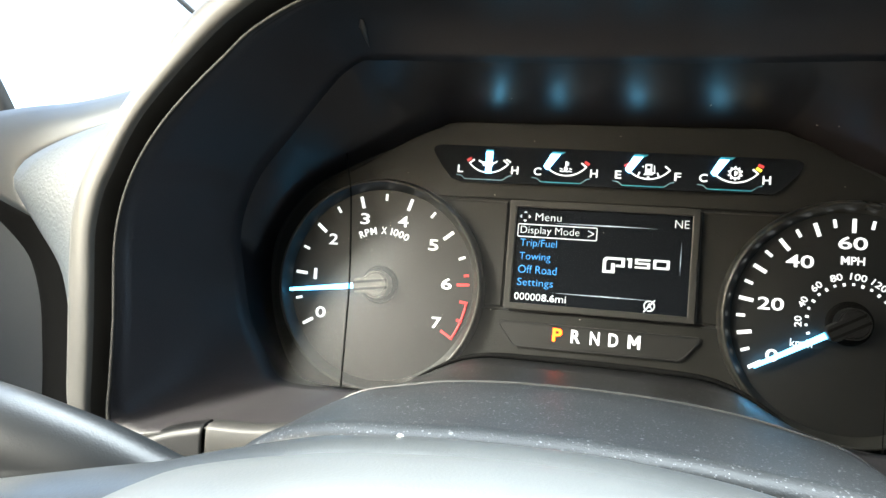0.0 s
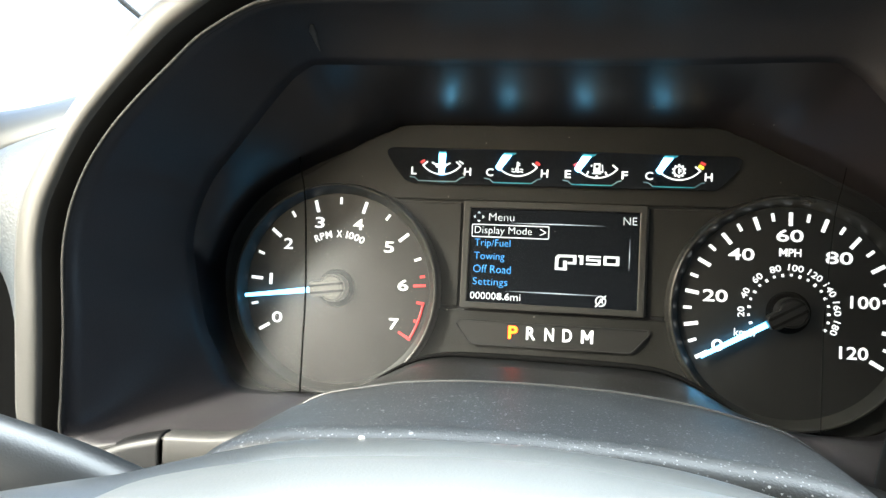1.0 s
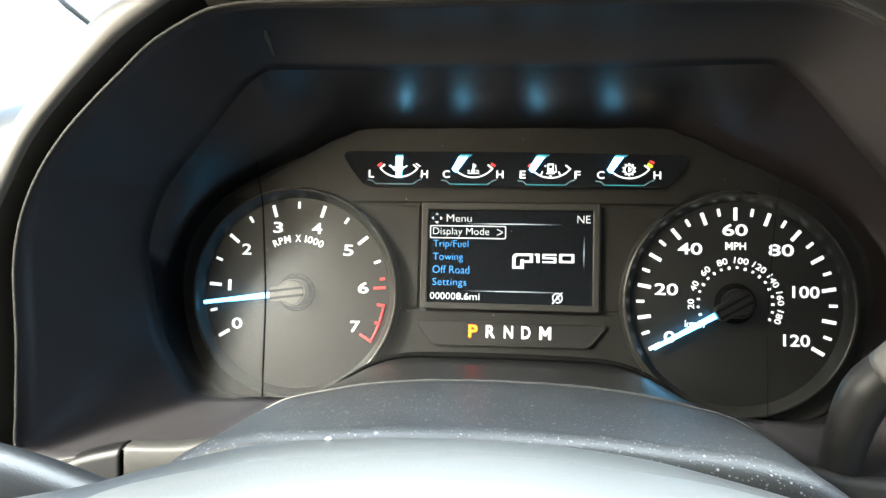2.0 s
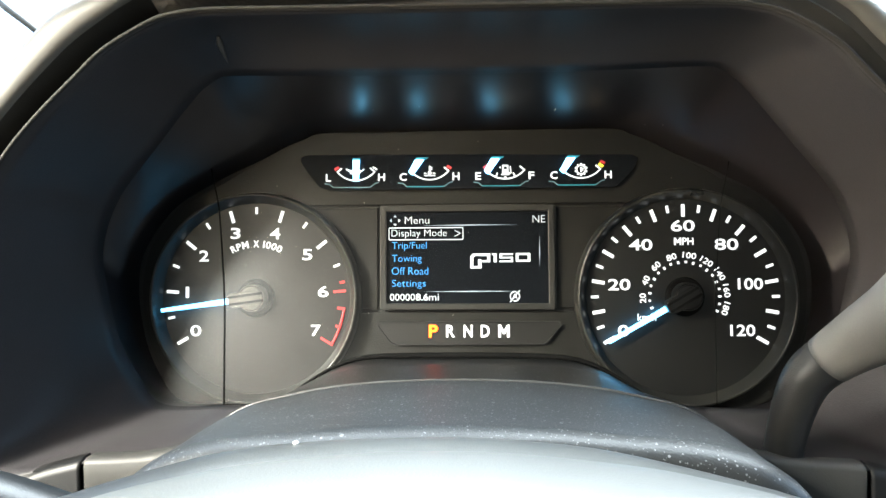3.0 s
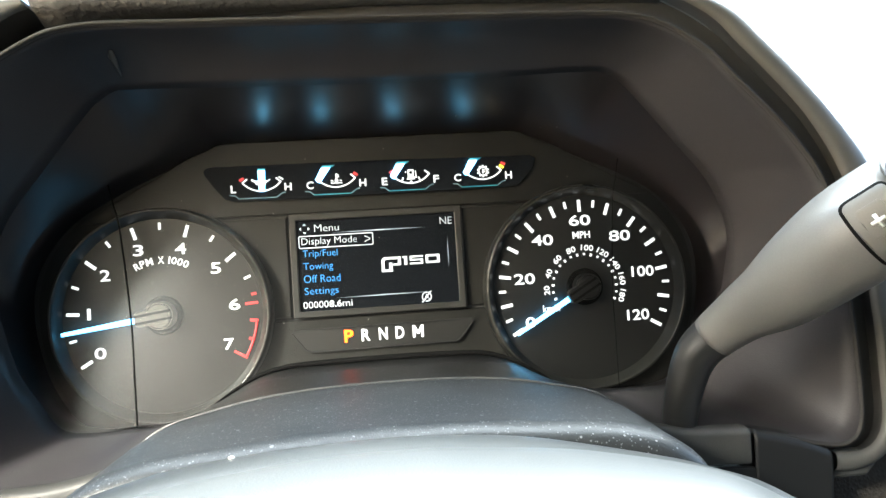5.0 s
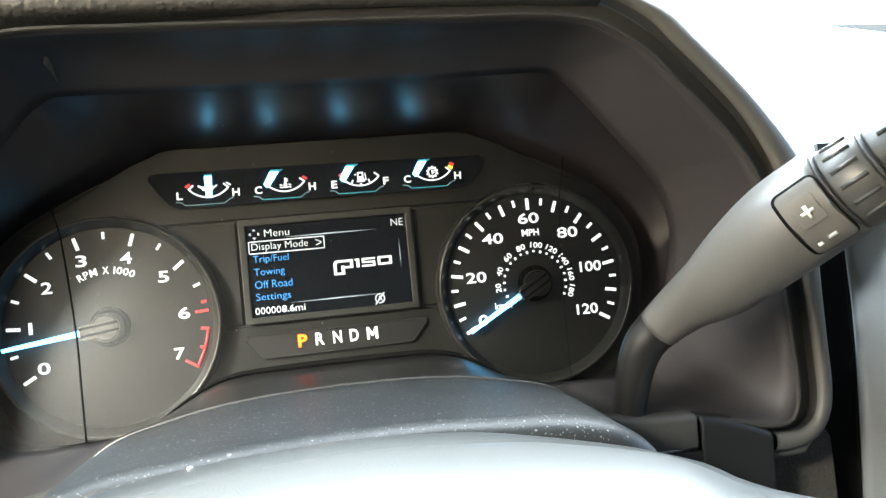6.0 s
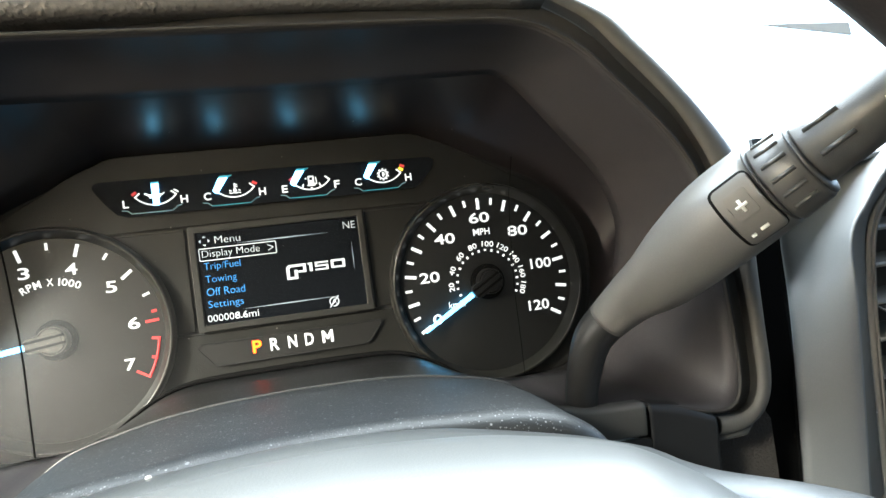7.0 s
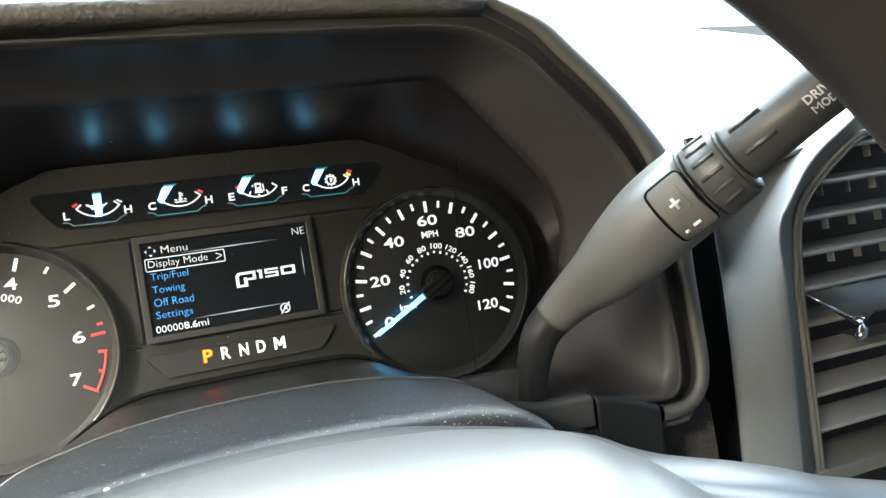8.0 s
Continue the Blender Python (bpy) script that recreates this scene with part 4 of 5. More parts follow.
for nm, rows, lab in (("front_roll", prof[:6], "rolled leather-grained front edge"), ("top_skin", prof[5:], "leather-grained dark top")):
    part(nm, loft([[(float(x), y, z - 0.02 * (x / 0.1475) ** 2 * (0.3 if y > -0.09 else 0.12 if x > 0 else 0.0)) for x in xs] for y, z in rows], False), M_PAD, pad, lab, solid=-0.003)

# ---- lower bezel pieces beside the column ----
for s in (-1, 1):
    low_trim = thing("lower_bezel", "satin charcoal lower bezel piece under the cluster", "dashboard bezel", "lower bezel pieces")
    # inner piece: a flat-faced plate with a rolled top and a gap all round
    a = curve_through([(0.1000, -0.0555), (0.1240, -0.0640), (0.1420, -0.0675), (0.1560, -0.0685), (0.1690, -0.0690)], 24)
    loops = [[(s * float(x), -0.0940, float(z) + 0.0004) for x, z in a]]
    for dz, y in ((0.0004, -0.0990), (0.0001, -0.1022), (-0.0010, -0.1042), (-0.0028, -0.1050), (-0.0150, -0.1040), (-0.0162, -0.1034), (-0.0168, -0.1020), (-0.0168, -0.0960)):
        loops.append([(s * float(x), y, float(z) + dz) for x, z in a])
    part("inner_piece", loft(loops, False), M_BEZEL, low_trim, "satin charcoal inner piece with rolled top", solid=-0.0015, bevel=0.0006)
    part("gap_strip", plate([(s * 0.1655, -0.094), (s * 0.1745, -0.094), (s * 0.1735, -0.0705), (s * 0.1680, -0.0700)], -0.0990, -0.0940), M_SEAL, low_trim, "black gap beside the inner piece", smooth=False)
    # outer piece: the rim under the funnel rolls over into a tall dark face
    b = curve_through([(0.1722, -0.0703), (0.1760, -0.0712), (0.1890, -0.0745), (0.2000, -0.0785), (0.2095, -0.0826)], 24)
    loops = [[(s * float(x), -0.0940, float(z) + 0.0012) for x, z in b]]
    for dz, y in ((0.0004, -0.0985), (-0.0004, -0.1008), (-0.0018, -0.1022), (-0.0045, -0.1028), (-0.0300, -0.1010), (-0.07, -0.1000)):
        loops.append([(s * float(x), y, float(z) + dz) for x, z in b])
    part("outer_piece", loft(loops, False), M_BEZELDARK, low_trim, "dark charcoal outer piece", solid=-0.0015)
    under = [(0.09, -0.26), (0.1724, -0.26), (0.1724, -0.0880), (0.1560, -0.0868), (0.1420, -0.0858), (0.1240, -0.0823), (0.09, -0.0720)]
    part("under_panel", plate([(s * x, z) for x, z in under], -0.1012, -0.0950), M_BEZELDARK, low_trim, "dark charcoal panel under the bezel", smooth=False, bevel=0.0006)

# ---- steering column shroud ----
column = thing("steering_column_cover", "dusty charcoal plastic steering column cover", "column cover")
S_REAR = [(0, -0.0300), (0.03, -0.0302), (0.051, -0.0310), (0.066, -0.0350), (0.082, -0.0440), (0.1, -0.0565), (0.115, -0.072), (0.12, -0.1)]
S_MID = [(0, -0.0326), (0.03, -0.0334), (0.055, -0.0358), (0.073, -0.0392), (0.090, -0.0432), (0.102, -0.0500), (0.1180, -0.0640), (0.126, -0.1)]
S_FRONT = [(0, -0.0366), (0.03, -0.0374), (0.05, -0.0390), (0.066, -0.0402), (0.077, -0.0418), (0.0875, -0.0446), (0.0958, -0.0490), (0.1034, -0.0560), (0.110, -0.0700), (0.116, -0.1)]


def section(half, y, n=40):
    return [(x, y, z) for x, _, z in ring_loop(half, n, y)][: n][::-1] + [(-x, y, z) for x, _, z in ring_loop(half, n, y)[1:n]]


rear, mid, front = section(S_REAR, -0.053), section(S_MID, -0.118), section(S_FRONT, -0.196)
lerp = lambda a, b, s, lift=0.0: [tuple(np.array(p) * (1 - s) + np.array(q) * s + np.array((0, 0, lift))) for p, q in zip(a, b)]
collar_loops = [[(x, y + 0.003, z - 0.004) for x, y, z in rear], rear] + [lerp(rear, mid, f, -0.0022 * f * f) for f in (0.35, 0.7, 0.95, 1.0)]
collar_loops.append(lerp(mid, front, 0.08, -0.006))
# the cover's rear edge stands proud of the collar, with a rolled lip
loops = [lerp(rear, mid, 0.965, -0.004), lerp(rear, mid, 0.955, -0.0012), lerp(rear, mid, 0.965, -0.0003), lerp(rear, mid, 0.985, 0.0002), mid, lerp(mid, front, 0.06, -0.0001)]
loops += [lerp(mid, front, f, up) for f, up in ((0.3, 0.0010), (0.55, 0.0011), (0.75, 0.0009), (0.87, 0.0010), (0.94, 0.0013), (0.98, 0.0014))]
for dy, dz, k in ((0.0, 0.0012, 1.0), (-0.0022, 0.0006, 0.999), (-0.0042, -0.0004, 0.998), (-0.0058, -0.0018, 0.994), (-0.0068, -0.0038, 0.988), (-0.0071, -0.008, 0.980), (-0.0071, -0.03, 0.95)):
    loops.append([(x * k, y + dy, z + dz) for x, y, z in front])
gap = curve_through([(x, z + 0.0012) for x, z in S_REAR[:6]], 16)
gap_line = [(-float(x), -0.0520, float(z)) for x, z in gap[:0:-1]] + [(float(x), -0.0520, float(z)) for x, z in gap]
part("gap_lip", tube(gap_line, [0.0017 * math.cos(math.pi * 0.46 * abs(k - 15) / 15) for k in range(31)], 8), M_SEAMSHADE, column, "black gap behind the collar")
part("rear_collar", loft(collar_loops, False), M_COLLAR, column, "dark dusty collar behind the ridge")
part("upper_cover", loft(loops, False), M_COLUMN, column, "dusty charcoal upper cover")
# Paler bead gives the cover's rear lip its highlight.
part("rear_lip", tube(lerp(rear, mid, 0.972, 0.0001), [0.0008] * len(mid), 10), M_LIPLIGHT, column, "rolled lip of the cover, paler for its highlight")

# ---- steering wheel ----
wheel = thing("steering_wheel", "charcoal steering wheel with a broad centre cover", "steering wheel")
HUB = [(-0.20, -0.068), (-0.1416, -0.0540), (-0.1139, -0.0474), (-0.0955, -0.0432), (-0.0808, -0.0387), (-0.0643, -0.0341), (-0.0534, -0.0316), (-0.037, -0.0296), (-0.0193, -0.0285), (0, -0.0280), (0.0152, -0.0285), (0.0345, -0.0304),
       (0.0537, -0.0343), (0.0755, -0.0397), (0.0827, -0.0421), (0.0952, -0.0465), (0.1039, -0.0515), (0.1132, -0.0558), (0.123, -0.0594), (0.1433, -0.0659), (0.1602, -0.0721), (0.1755, -0.0785), (0.2033, -0.0873)]
h = curve_through(HUB, 80)
SHELL = ((-0.224, -0.034), (-0.229, -0.014), (-0.233, -0.0062), (-0.2375, -0.0020), (-0.241, -0.0004), (-0.244, 0.0), (-0.248, -0.0004), (-0.2520, -0.0012), (-0.2555, -0.0022), (-0.2580, -0.0033), (-0.2605, -0.0046),
         (-0.2628, -0.0064), (-0.268, -0.0066), (-0.285, -0.0056), (-0.305, -0.0095), (-0.322, -0.020), (-0.332, -0.045), (-0.335, -0.09), (-0.33, -0.13))
part("hub_shell", loft([[(float(x), y, float(z) + dz) for x, z in h] for y, dz in SHELL], False), M_SHELL, wheel, "satin charcoal hub shell with a rounded ridge", solid=-0.003)
PAD = [(0, -0.0274), (0.0135, -0.0277), (0.0376, -0.0300), (0.050, -0.0322), (0.0627, -0.0350), (0.075, -0.0388), (0.0871, -0.0455), (0.096, -0.0520), (0.1030, -0.0590), (0.109, -0.070), (0.113, -0.085), (0.115, -0.11)]
COVER = ((-0.2640, -0.0080), (-0.2648, -0.0034), (-0.2662, -0.0014), (-0.269, -0.0006), (-0.275, -0.0006), (-0.288, -0.0022), (-0.302, -0.0064), (-0.316, -0.0145), (-0.326, -0.026), (-0.331, -0.05), (-0.331, -0.10))
part("centre_cover", loft([[(x, y, z + dz) for x, y, z in section(PAD, y, 44)] for y, dz in COVER], False), M_HUB, wheel, "pale charcoal padded centre cover", solid=-0.003)
fleck = bmesh.new()
bmesh.ops.create_icosphere(fleck, subdivisions=2, radius=1.0, matrix=Matrix.Translation((-0.0362, -0.2435, -0.0294)) @ Matrix.Diagonal((0.0008, 0.0006, 0.0005, 1)))
part("dust_fleck", fleck, M_PRINT, wheel, "white dust fleck")
WC, WR = Vector((0, -0.324, -0.0825)), 0.194
ring = []
for k in range(120):
    a = 2 * math.pi * k / 120
    c = WC + Vector((WR * math.sin(a), 0.012 * math.cos(a), WR * math.cos(a)))
    o = Vector((math.sin(a), 0, math.cos(a)))
    ring.append([tuple(c + 0.0165 * math.cos(b) * o + Vector((0, 0.0165 * math.sin(b), 0))) for b in [2 * math.pi * j / 20 for j in range(20)]])
part("rim", loft(ring + [ring[0]]), M_RIM, wheel, "thick black urethane rim")

# ---- gear shift lever ----
lever = thing("gear_shift_lever", "charcoal column gear lever with a plus and minus rocker", "gear lever")
AX = [(0.1405, -0.086, -0.0860, 0.0079), (0.1403, -0.092, -0.0665, 0.0081), (0.1418, -0.100, -0.0461, 0.0088), (0.1455, -0.106, -0.0321, 0.0097), (0.1519, -0.113, -0.0232, 0.0104),
      (0.1605, -0.125, -0.0130, 0.0126), (0.1665, -0.140, -0.0050, 0.0157), (0.1720, -0.153, 0.0040, 0.0180), (0.1815, -0.170, 0.0168, 0.0198), (0.1928, -0.187, 0.0281, 0.0192)]
ax = curve_through(AX, 60)
knee = min(range(60), key=lambda k: abs(ax[k][2] + 0.0225))
p3 = [tuple(map(float, p[:3])) for p in ax]
rad = [float(p[3]) for p in ax]
part("lower_arm", tube(p3[: knee + 2], rad[: knee + 2], 32), M_STALKSHADED, lever, "bent lower arm, darkened for its shade")
part("grip", tube([p3[knee - 1]] + p3[knee:], [rad[knee] * 0.985, rad[knee] * 1.008] + [r * (1 + 0.008 * math.exp(-k / 2)) for k, r in enumerate(rad[knee + 1:])], 32), M_STALK, lever, "satin charcoal flared grip")
END = Vector((0.1928, -0.187, 0.0281))
TIP = Vector((0.239, -0.250, 0.0700))
dr = (TIP - END).normalized()
at = lambda s: tuple(END + dr * s)
low = Vector((0.0007, 0, -0.0013))
ring_at = lambda s: tuple(END + dr * s + low)
part("collar", tube([at(0.0), at(0.0004), at(0.0010), at(0.0012)], [0.0176, 0.0181, 0.0181, 0.0170], 40), M_SIDE, lever, "thin dark collar")
part("ribbed_ring", tube([ring_at(0.0016), ring_at(0.0026), ring_at(0.0155), ring_at(0.0165)], [0.0170, 0.0176, 0.0167, 0.0159], 40), M_STALKDARK, lever, "ribbed charcoal ring")
part("collar", tube([ring_at(0.0165), ring_at(0.0170), ring_at(0.0178), ring_at(0.0182)], [0.0157, 0.0160, 0.0157, 0.0130], 40), M_SIDE, lever)
part("end_grip", tube([at(0.0180), at(0.0190), at(0.045), at(0.085), at(0.089), at(0.091)], [0.0128, 0.0134, 0.0122, 0.0116, 0.0105, 0.006], 40), M_STALKDARK, lever, "charcoal end grip")
side = dr.cross(Vector((0, 0, 1))).normalized()
topv = side.cross(dr).normalized()


def on_lever(s, a, r):
    """Point along the lever at s, turned a degrees about it from its upper side towards the driver."""
    v = math.cos(radians(a)) * topv + math.sin(radians(a)) * FACE
    return END + dr * s + v * r


FACE = side if side.y < 0 else -side
for a in (30, 52, 74, 96, 118, 140):
    part("rib", tube([tuple(on_lever(0.0042, a, 0.0174) + low), tuple(on_lever(0.0140, a, 0.0168) + low)], [0.0009, 0.0009], 8), M_STALKDARK, lever)
for a in (60, 110):
    part("grip_rib", tube([tuple(on_lever(0.0225, a, 0.0133)), tuple(on_lever(0.036, a, 0.0128))], [0.0010, 0.0010], 8), M_STALKDARK, lever)
# rocker switch set into the grip
bt = END - dr * 0.0086
nv = (math.cos(radians(113)) * topv + math.sin(radians(113)) * FACE).normalized()
tv = nv.cross(dr).normalized()
if tv.z > 0:
    tv = -tv


def patch(s0, s1, w0, w1, r, lift, thick=0.0015, corner=0.002, crown=0.0):
    """A curved pad with rounded corners on the grip: along the lever from s0 to s1, round it from w0 to w1 (metres of arc)."""
    bm = bmesh.new()
    rows = []
    ends = [0, 0.1, 0.3, 0.6, 1.0]
    along = [s0 + corner * e for e in ends] + [0.5 * (s0 + s1)] + [s1 - corner * e for e in reversed(ends)]
    for lay in (lift, lift - thick):
        grid = []
        for sv in along:
            d = max(0.0, corner - min(sv - s0, s1 - sv))
            inset = corner - math.sqrt(max(0.0, corner * corner - d * d))
            row = []
            for j in range(11):
                f = j / 10
                a = (w0 + inset + (w1 - w0 - 2 * inset) * f) / r
                v = math.cos(a) * nv + math.sin(a) * tv
                hump = crown * math.sin(math.pi * f) if lay == lift else 0.0
                row.append(bm.verts.new(bt + dr * sv + v * (r + lay + hump)))
            grid.append(row)
        rows.append(grid)
    m = len(along) - 1
    for g in rows:
        for i in range(m):
            for j in range(10):
                bm.faces.new((g[i][j], g[i + 1][j], g[i + 1][j + 1], g[i][j + 1]))
    t, u = rows
    edge = [(i, 0) for i in range(m)] + [(m, j) for j in range(10)] + [(m - i, 10) for i in range(m)] + [(0, 10 - j) for j in range(10)]
    for k in range(len(edge)):
        a, b = edge[k], edge[(k + 1) % len(edge)]
        bm.faces.new((t[a[0]][a[1]], t[b[0]][b[1]], u[b[0]][b[1]], u[a[0]][a[1]]))
    return bm


part("rocker_gap", patch(-0.0095, 0.0085, -0.0158, 0.0140, 0.0197, 0.0005, corner=0.0032), M_SEAMSHADE, lever, "dark gap round the rocker")
rocker = part("rocker_switch", patch(-0.0081, 0.0080, -0.0144, 0.0130, 0.0197, 0.0012, corner=0.0024), M_BUTTON, lever, "soft grey plus and minus rocker", bevel=0.0004)
part("rocker_pad", patch(-0.0050, 0.0046, -0.0100, 0.0010, 0.0197, 0.0018, corner=0.0012, crown=-0.0004), M_BUTTON, rocker, bevel=0.0003)


def on_patch(s, w, lift):
    a = w / 0.0197
    v = math.cos(a) * nv + math.sin(a) * tv
    return bt + dr * s + v * (0.0197 + lift)


for p, q in (((-0.0024, -0.004), (0.0024, -0.004)), ((0, -0.0064), (0, -0.0016)), ((-0.0008, 0.0070), (0.0026, 0.0070)), ((-0.0052, 0.0076), (-0.0034, 0.0076))):
    part("rocker_mark", tube([tuple(on_patch(*p, 0.0020)), tuple(on_patch(*q, 0.0020))], [0.0007, 0.0007], 8), M_PRINT, rocker, "white printed mark")
# words on the end grip
for txt, s, a, w in (("DRIVE", 0.0552, 102, 0.0120), ("M", 0.0510, 123, 0.0032), ("ODE", 0.0567, 123, 0.0075)):
    o = on_lever(s, a, 0.0130)
    v = (math.cos(radians(a)) * topv + math.sin(radians(a)) * FACE).normalized()
    upv = v.cross(dr).normalized()
    if upv.z < 0:
        upv = -upv
    basis = Matrix((( dr.x, upv.x, v.x, o.x), (dr.y, upv.y, v.y, o.y), (dr.z, upv.z, v.z, o.z), (0, 0, 0, 1)))
    lettering(txt, 0, 0, 0.0036, w, 0, M_PRINT, lever, "lettering", weight=0.0 if txt == "M" else 0.03, basis=basis)

# ---- turn signal stalk ----
signal = thing("turn_signal_stalk", "smooth charcoal turn signal stalk beside the steering wheel", "signal stalk")
sp = curve_through([(-0.085, -0.205, -0.0720), (-0.105, -0.214, -0.0655), (-0.128, -0.220, -0.0580), (-0.150, -0.224, -0.0530), (-0.178, -0.228, -0.0480), (-0.21, -0.231, -0.043), (-0.235, -0.234, -0.040)], 30)
sr = np.interp(np.linspace(0, 1, 30), [0, 0.15, 0.3, 0.5, 0.7, 0.9, 1.0], [0.0105, 0.0125, 0.0142, 0.0158, 0.0165, 0.0160, 0.009])
part("stalk", tube([tuple(map(float, p)) for p in sp[:26]], [float(r) for r in sr[:26]], 32), M_SIGNAL, signal, "smooth charcoal stalk")
part("end_cap", tube([tuple(map(float, p)) for p in sp[25:]], [float(sr[25]) * 0.985] + [float(r) for r in sr[26:]], 32), M_SIGNAL, signal, "rounded end cap")

# ---- dashboard, driver's end ----
dash_l = thing("dashboard_end", "pale grey dashboard end with a leather-grained panel", "dashboard")
S_CURVE = [(-0.2280, 0.0965), (-0.2669, 0.0842), (-0.3036, 0.0718), (-0.3297, 0.0593), (-0.3387, 0.0505), (-0.3394, 0.0404), (-0.3203, 0.0181), (-0.3017, -0.0037), (-0.2931, -0.0257), (-0.2880, -0.05), (-0.2848, -0.0759), (-0.283, -0.12)]
INNER = [(-0.2150, 0.1010), (-0.2270, 0.0880), (-0.2400, 0.0660), (-0.2470, 0.0500), (-0.2500, 0.0350), (-0.2510, 0.0200), (-0.2515, 0.0050), (-0.2510, -0.0100), (-0.2500, -0.0250), (-0.2480, -0.0500), (-0.2460, -0.0750), (-0.2440, -0.12)]
sc, inn = curve_through(S_CURVE, 50), curve_through(INNER, 50)
loops = []
for f in np.linspace(0, 1, 9):
    yy = -0.070 + 0.012 * f - 0.006 * math.sin(math.pi * f)
    loops.append([(float(a[0] * (1 - f) + b[0] * f), yy, float(a[1] * (1 - f) + b[1] * f)) for a, b in zip(inn, sc)])
loops.append([(x - 0.001, y + 0.012, z) for x, y, z in loops[-1]])
part("grained_panel", loft(loops, False), M_PADLIGHT, dash_l, "leather-grained light panel", solid=-0.002)
E_CURVE = [(-0.2150, 0.1230), (-0.2738, 0.1074), (-0.3169, 0.0978), (-0.3628, 0.0928), (-0.40, 0.085), (-0.42, 0.07), (-0.415, 0.045), (-0.375, 0.025), (-0.3467, 0.0044), (-0.3326, -0.0225), (-0.327, -0.05), (-0.3235, -0.0765), (-0.32, -0.12)]
ec = curve_through(E_CURVE, 50)
sc2 = [(p[0], p[1]) for p in sc]
loops = []
for f in np.linspace(0, 1, 7):
    yy = -0.052 + 0.014 * f - 0.004 * math.sin(math.pi * f)
    loops.append([(float(a[0] * (1 - f) + b[0] * f), yy, float(a[1] * (1 - f) + b[1] * f)) for a, b in zip(sc2, ec)])
loops.append([(x - 0.002, y + 0.05, z + 0.004) for x, y, z in loops[-1]])
cut = next(k for k, p in enumerate(sc) if p[1] < 0.022)
part("smooth_end", loft([row[: cut + 1] for row in loops], False), M_DASH, dash_l, "smooth grey dashboard end", solid=-0.002)
# Same surface as smooth_end, blackened low down for the shade of its recess.
part("end_recess_shade", loft([row[cut:] for row in loops], False), M_SEAMSHADE, dash_l, "lower dashboard end, blackened for its shaded recess", solid=-0.002)
vent_l = curve_through([(-0.43, 0.04), (-0.3659, 0.0191), (-0.3467, 0.0044), (-0.3326, -0.0225), (-0.327, -0.05), (-0.3235, -0.0765), (-0.32, -0.12)], 40)
loops = [[(float(x) + 0.010, -0.034, float(z)) for x, z in vent_l], [(float(x) - 0.004, -0.034, float(z) - 0.003) for x, z in vent_l], [(float(x) - 0.03, -0.03, float(z) - 0.012) for x, z in vent_l], [(float(x) - 0.10, -0.04, float(z) - 0.02) for x, z in vent_l]]
part("vent_housing", loft(loops, False), M_DASH, dash_l, "grey curved side vent housing")
# dash top behind the hood
xs = np.linspace(-0.60, -0.15, 16)
loops = []
for f in np.linspace(0, 1, 8):
    row = []
    for x in xs:
        z0 = np.interp(x, [-0.60, -0.42, -0.3628, -0.3169, -0.2738, -0.20, -0.15], [0.06, 0.084, 0.0926, 0.0976, 0.1072, 0.122, 0.140])
        row.append((float(x), -0.03 + 0.50 * f, float(z0) + 0.012 * math.sin(math.pi * f) - 0.02 * f))
    loops.append(row)
part("dash_top", loft(loops, False), M_DASH, dash_l, "smooth grey dashboard top", solid=-0.003)

# ---- centre panel and air vent ----
centre = thing("centre_panel", "blue-grey satin centre dash panel beside the hood", "dashboard panel")
E1 = [(0.365, 0.095), (0.335, 0.060), (0.319, 0.035), (0.3105, 0.0075), (0.3100, -0.035), (0.3080, -0.0758), (0.3020, -0.150), (0.299, -0.19)]
E2 = [(0.460, 0.080), (0.437, 0.0660), (0.395, 0.0420), (0.370, 0.0165), (0.3565, -0.001), (0.3515, -0.035), (0.3469, -0.0758), (0.3395, -0.150), (0.335, -0.19)]
E3 = [(0.479, 0.072), (0.444, 0.0557), (0.4018, 0.0305), (0.3785, 0.0066), (0.3695, -0.0350), (0.3655, -0.0758), (0.3605, -0.150), (0.3575, -0.19)]
e1, e2, e3 = (curve_through(e, 50) for e in (E1, E2, E3))


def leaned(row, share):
    """Leans a row's top back towards the windscreen, keeping its outline from the camera."""
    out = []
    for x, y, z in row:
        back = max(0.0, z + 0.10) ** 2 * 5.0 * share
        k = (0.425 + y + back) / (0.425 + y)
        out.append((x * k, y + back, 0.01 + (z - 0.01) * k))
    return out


# The panel's own side, blackened where it stands in shade.
part("panel_side", loft([leaned([(float(x) + dx, y, float(z)) for x, z in e1 if z < 0.03], 1) for dx, y in ((-0.0008, -0.010), (-0.0003, -0.0490))], False), M_SEAMSHADE, centre, "panel side, blackened for its shade")
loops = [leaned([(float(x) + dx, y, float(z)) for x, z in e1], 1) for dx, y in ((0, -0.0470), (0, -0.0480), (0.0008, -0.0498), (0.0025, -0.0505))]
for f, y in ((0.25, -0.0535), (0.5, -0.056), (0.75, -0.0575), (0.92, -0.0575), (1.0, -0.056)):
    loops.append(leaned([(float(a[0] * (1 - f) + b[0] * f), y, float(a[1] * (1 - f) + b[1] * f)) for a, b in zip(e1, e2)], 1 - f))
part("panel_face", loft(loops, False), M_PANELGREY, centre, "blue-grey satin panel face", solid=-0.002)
loops = [[(float(x), -0.056, float(z)) for x, z in e2], [(float(x) + 0.001, -0.0545, float(z)) for x, z in e2], [(float(x), -0.046, float(z)) for x, z in e3]]
part("panel_return", loft(loops, False), M_PANELOLIVE, centre, "grey panel return towards the vent", solid=-0.002)
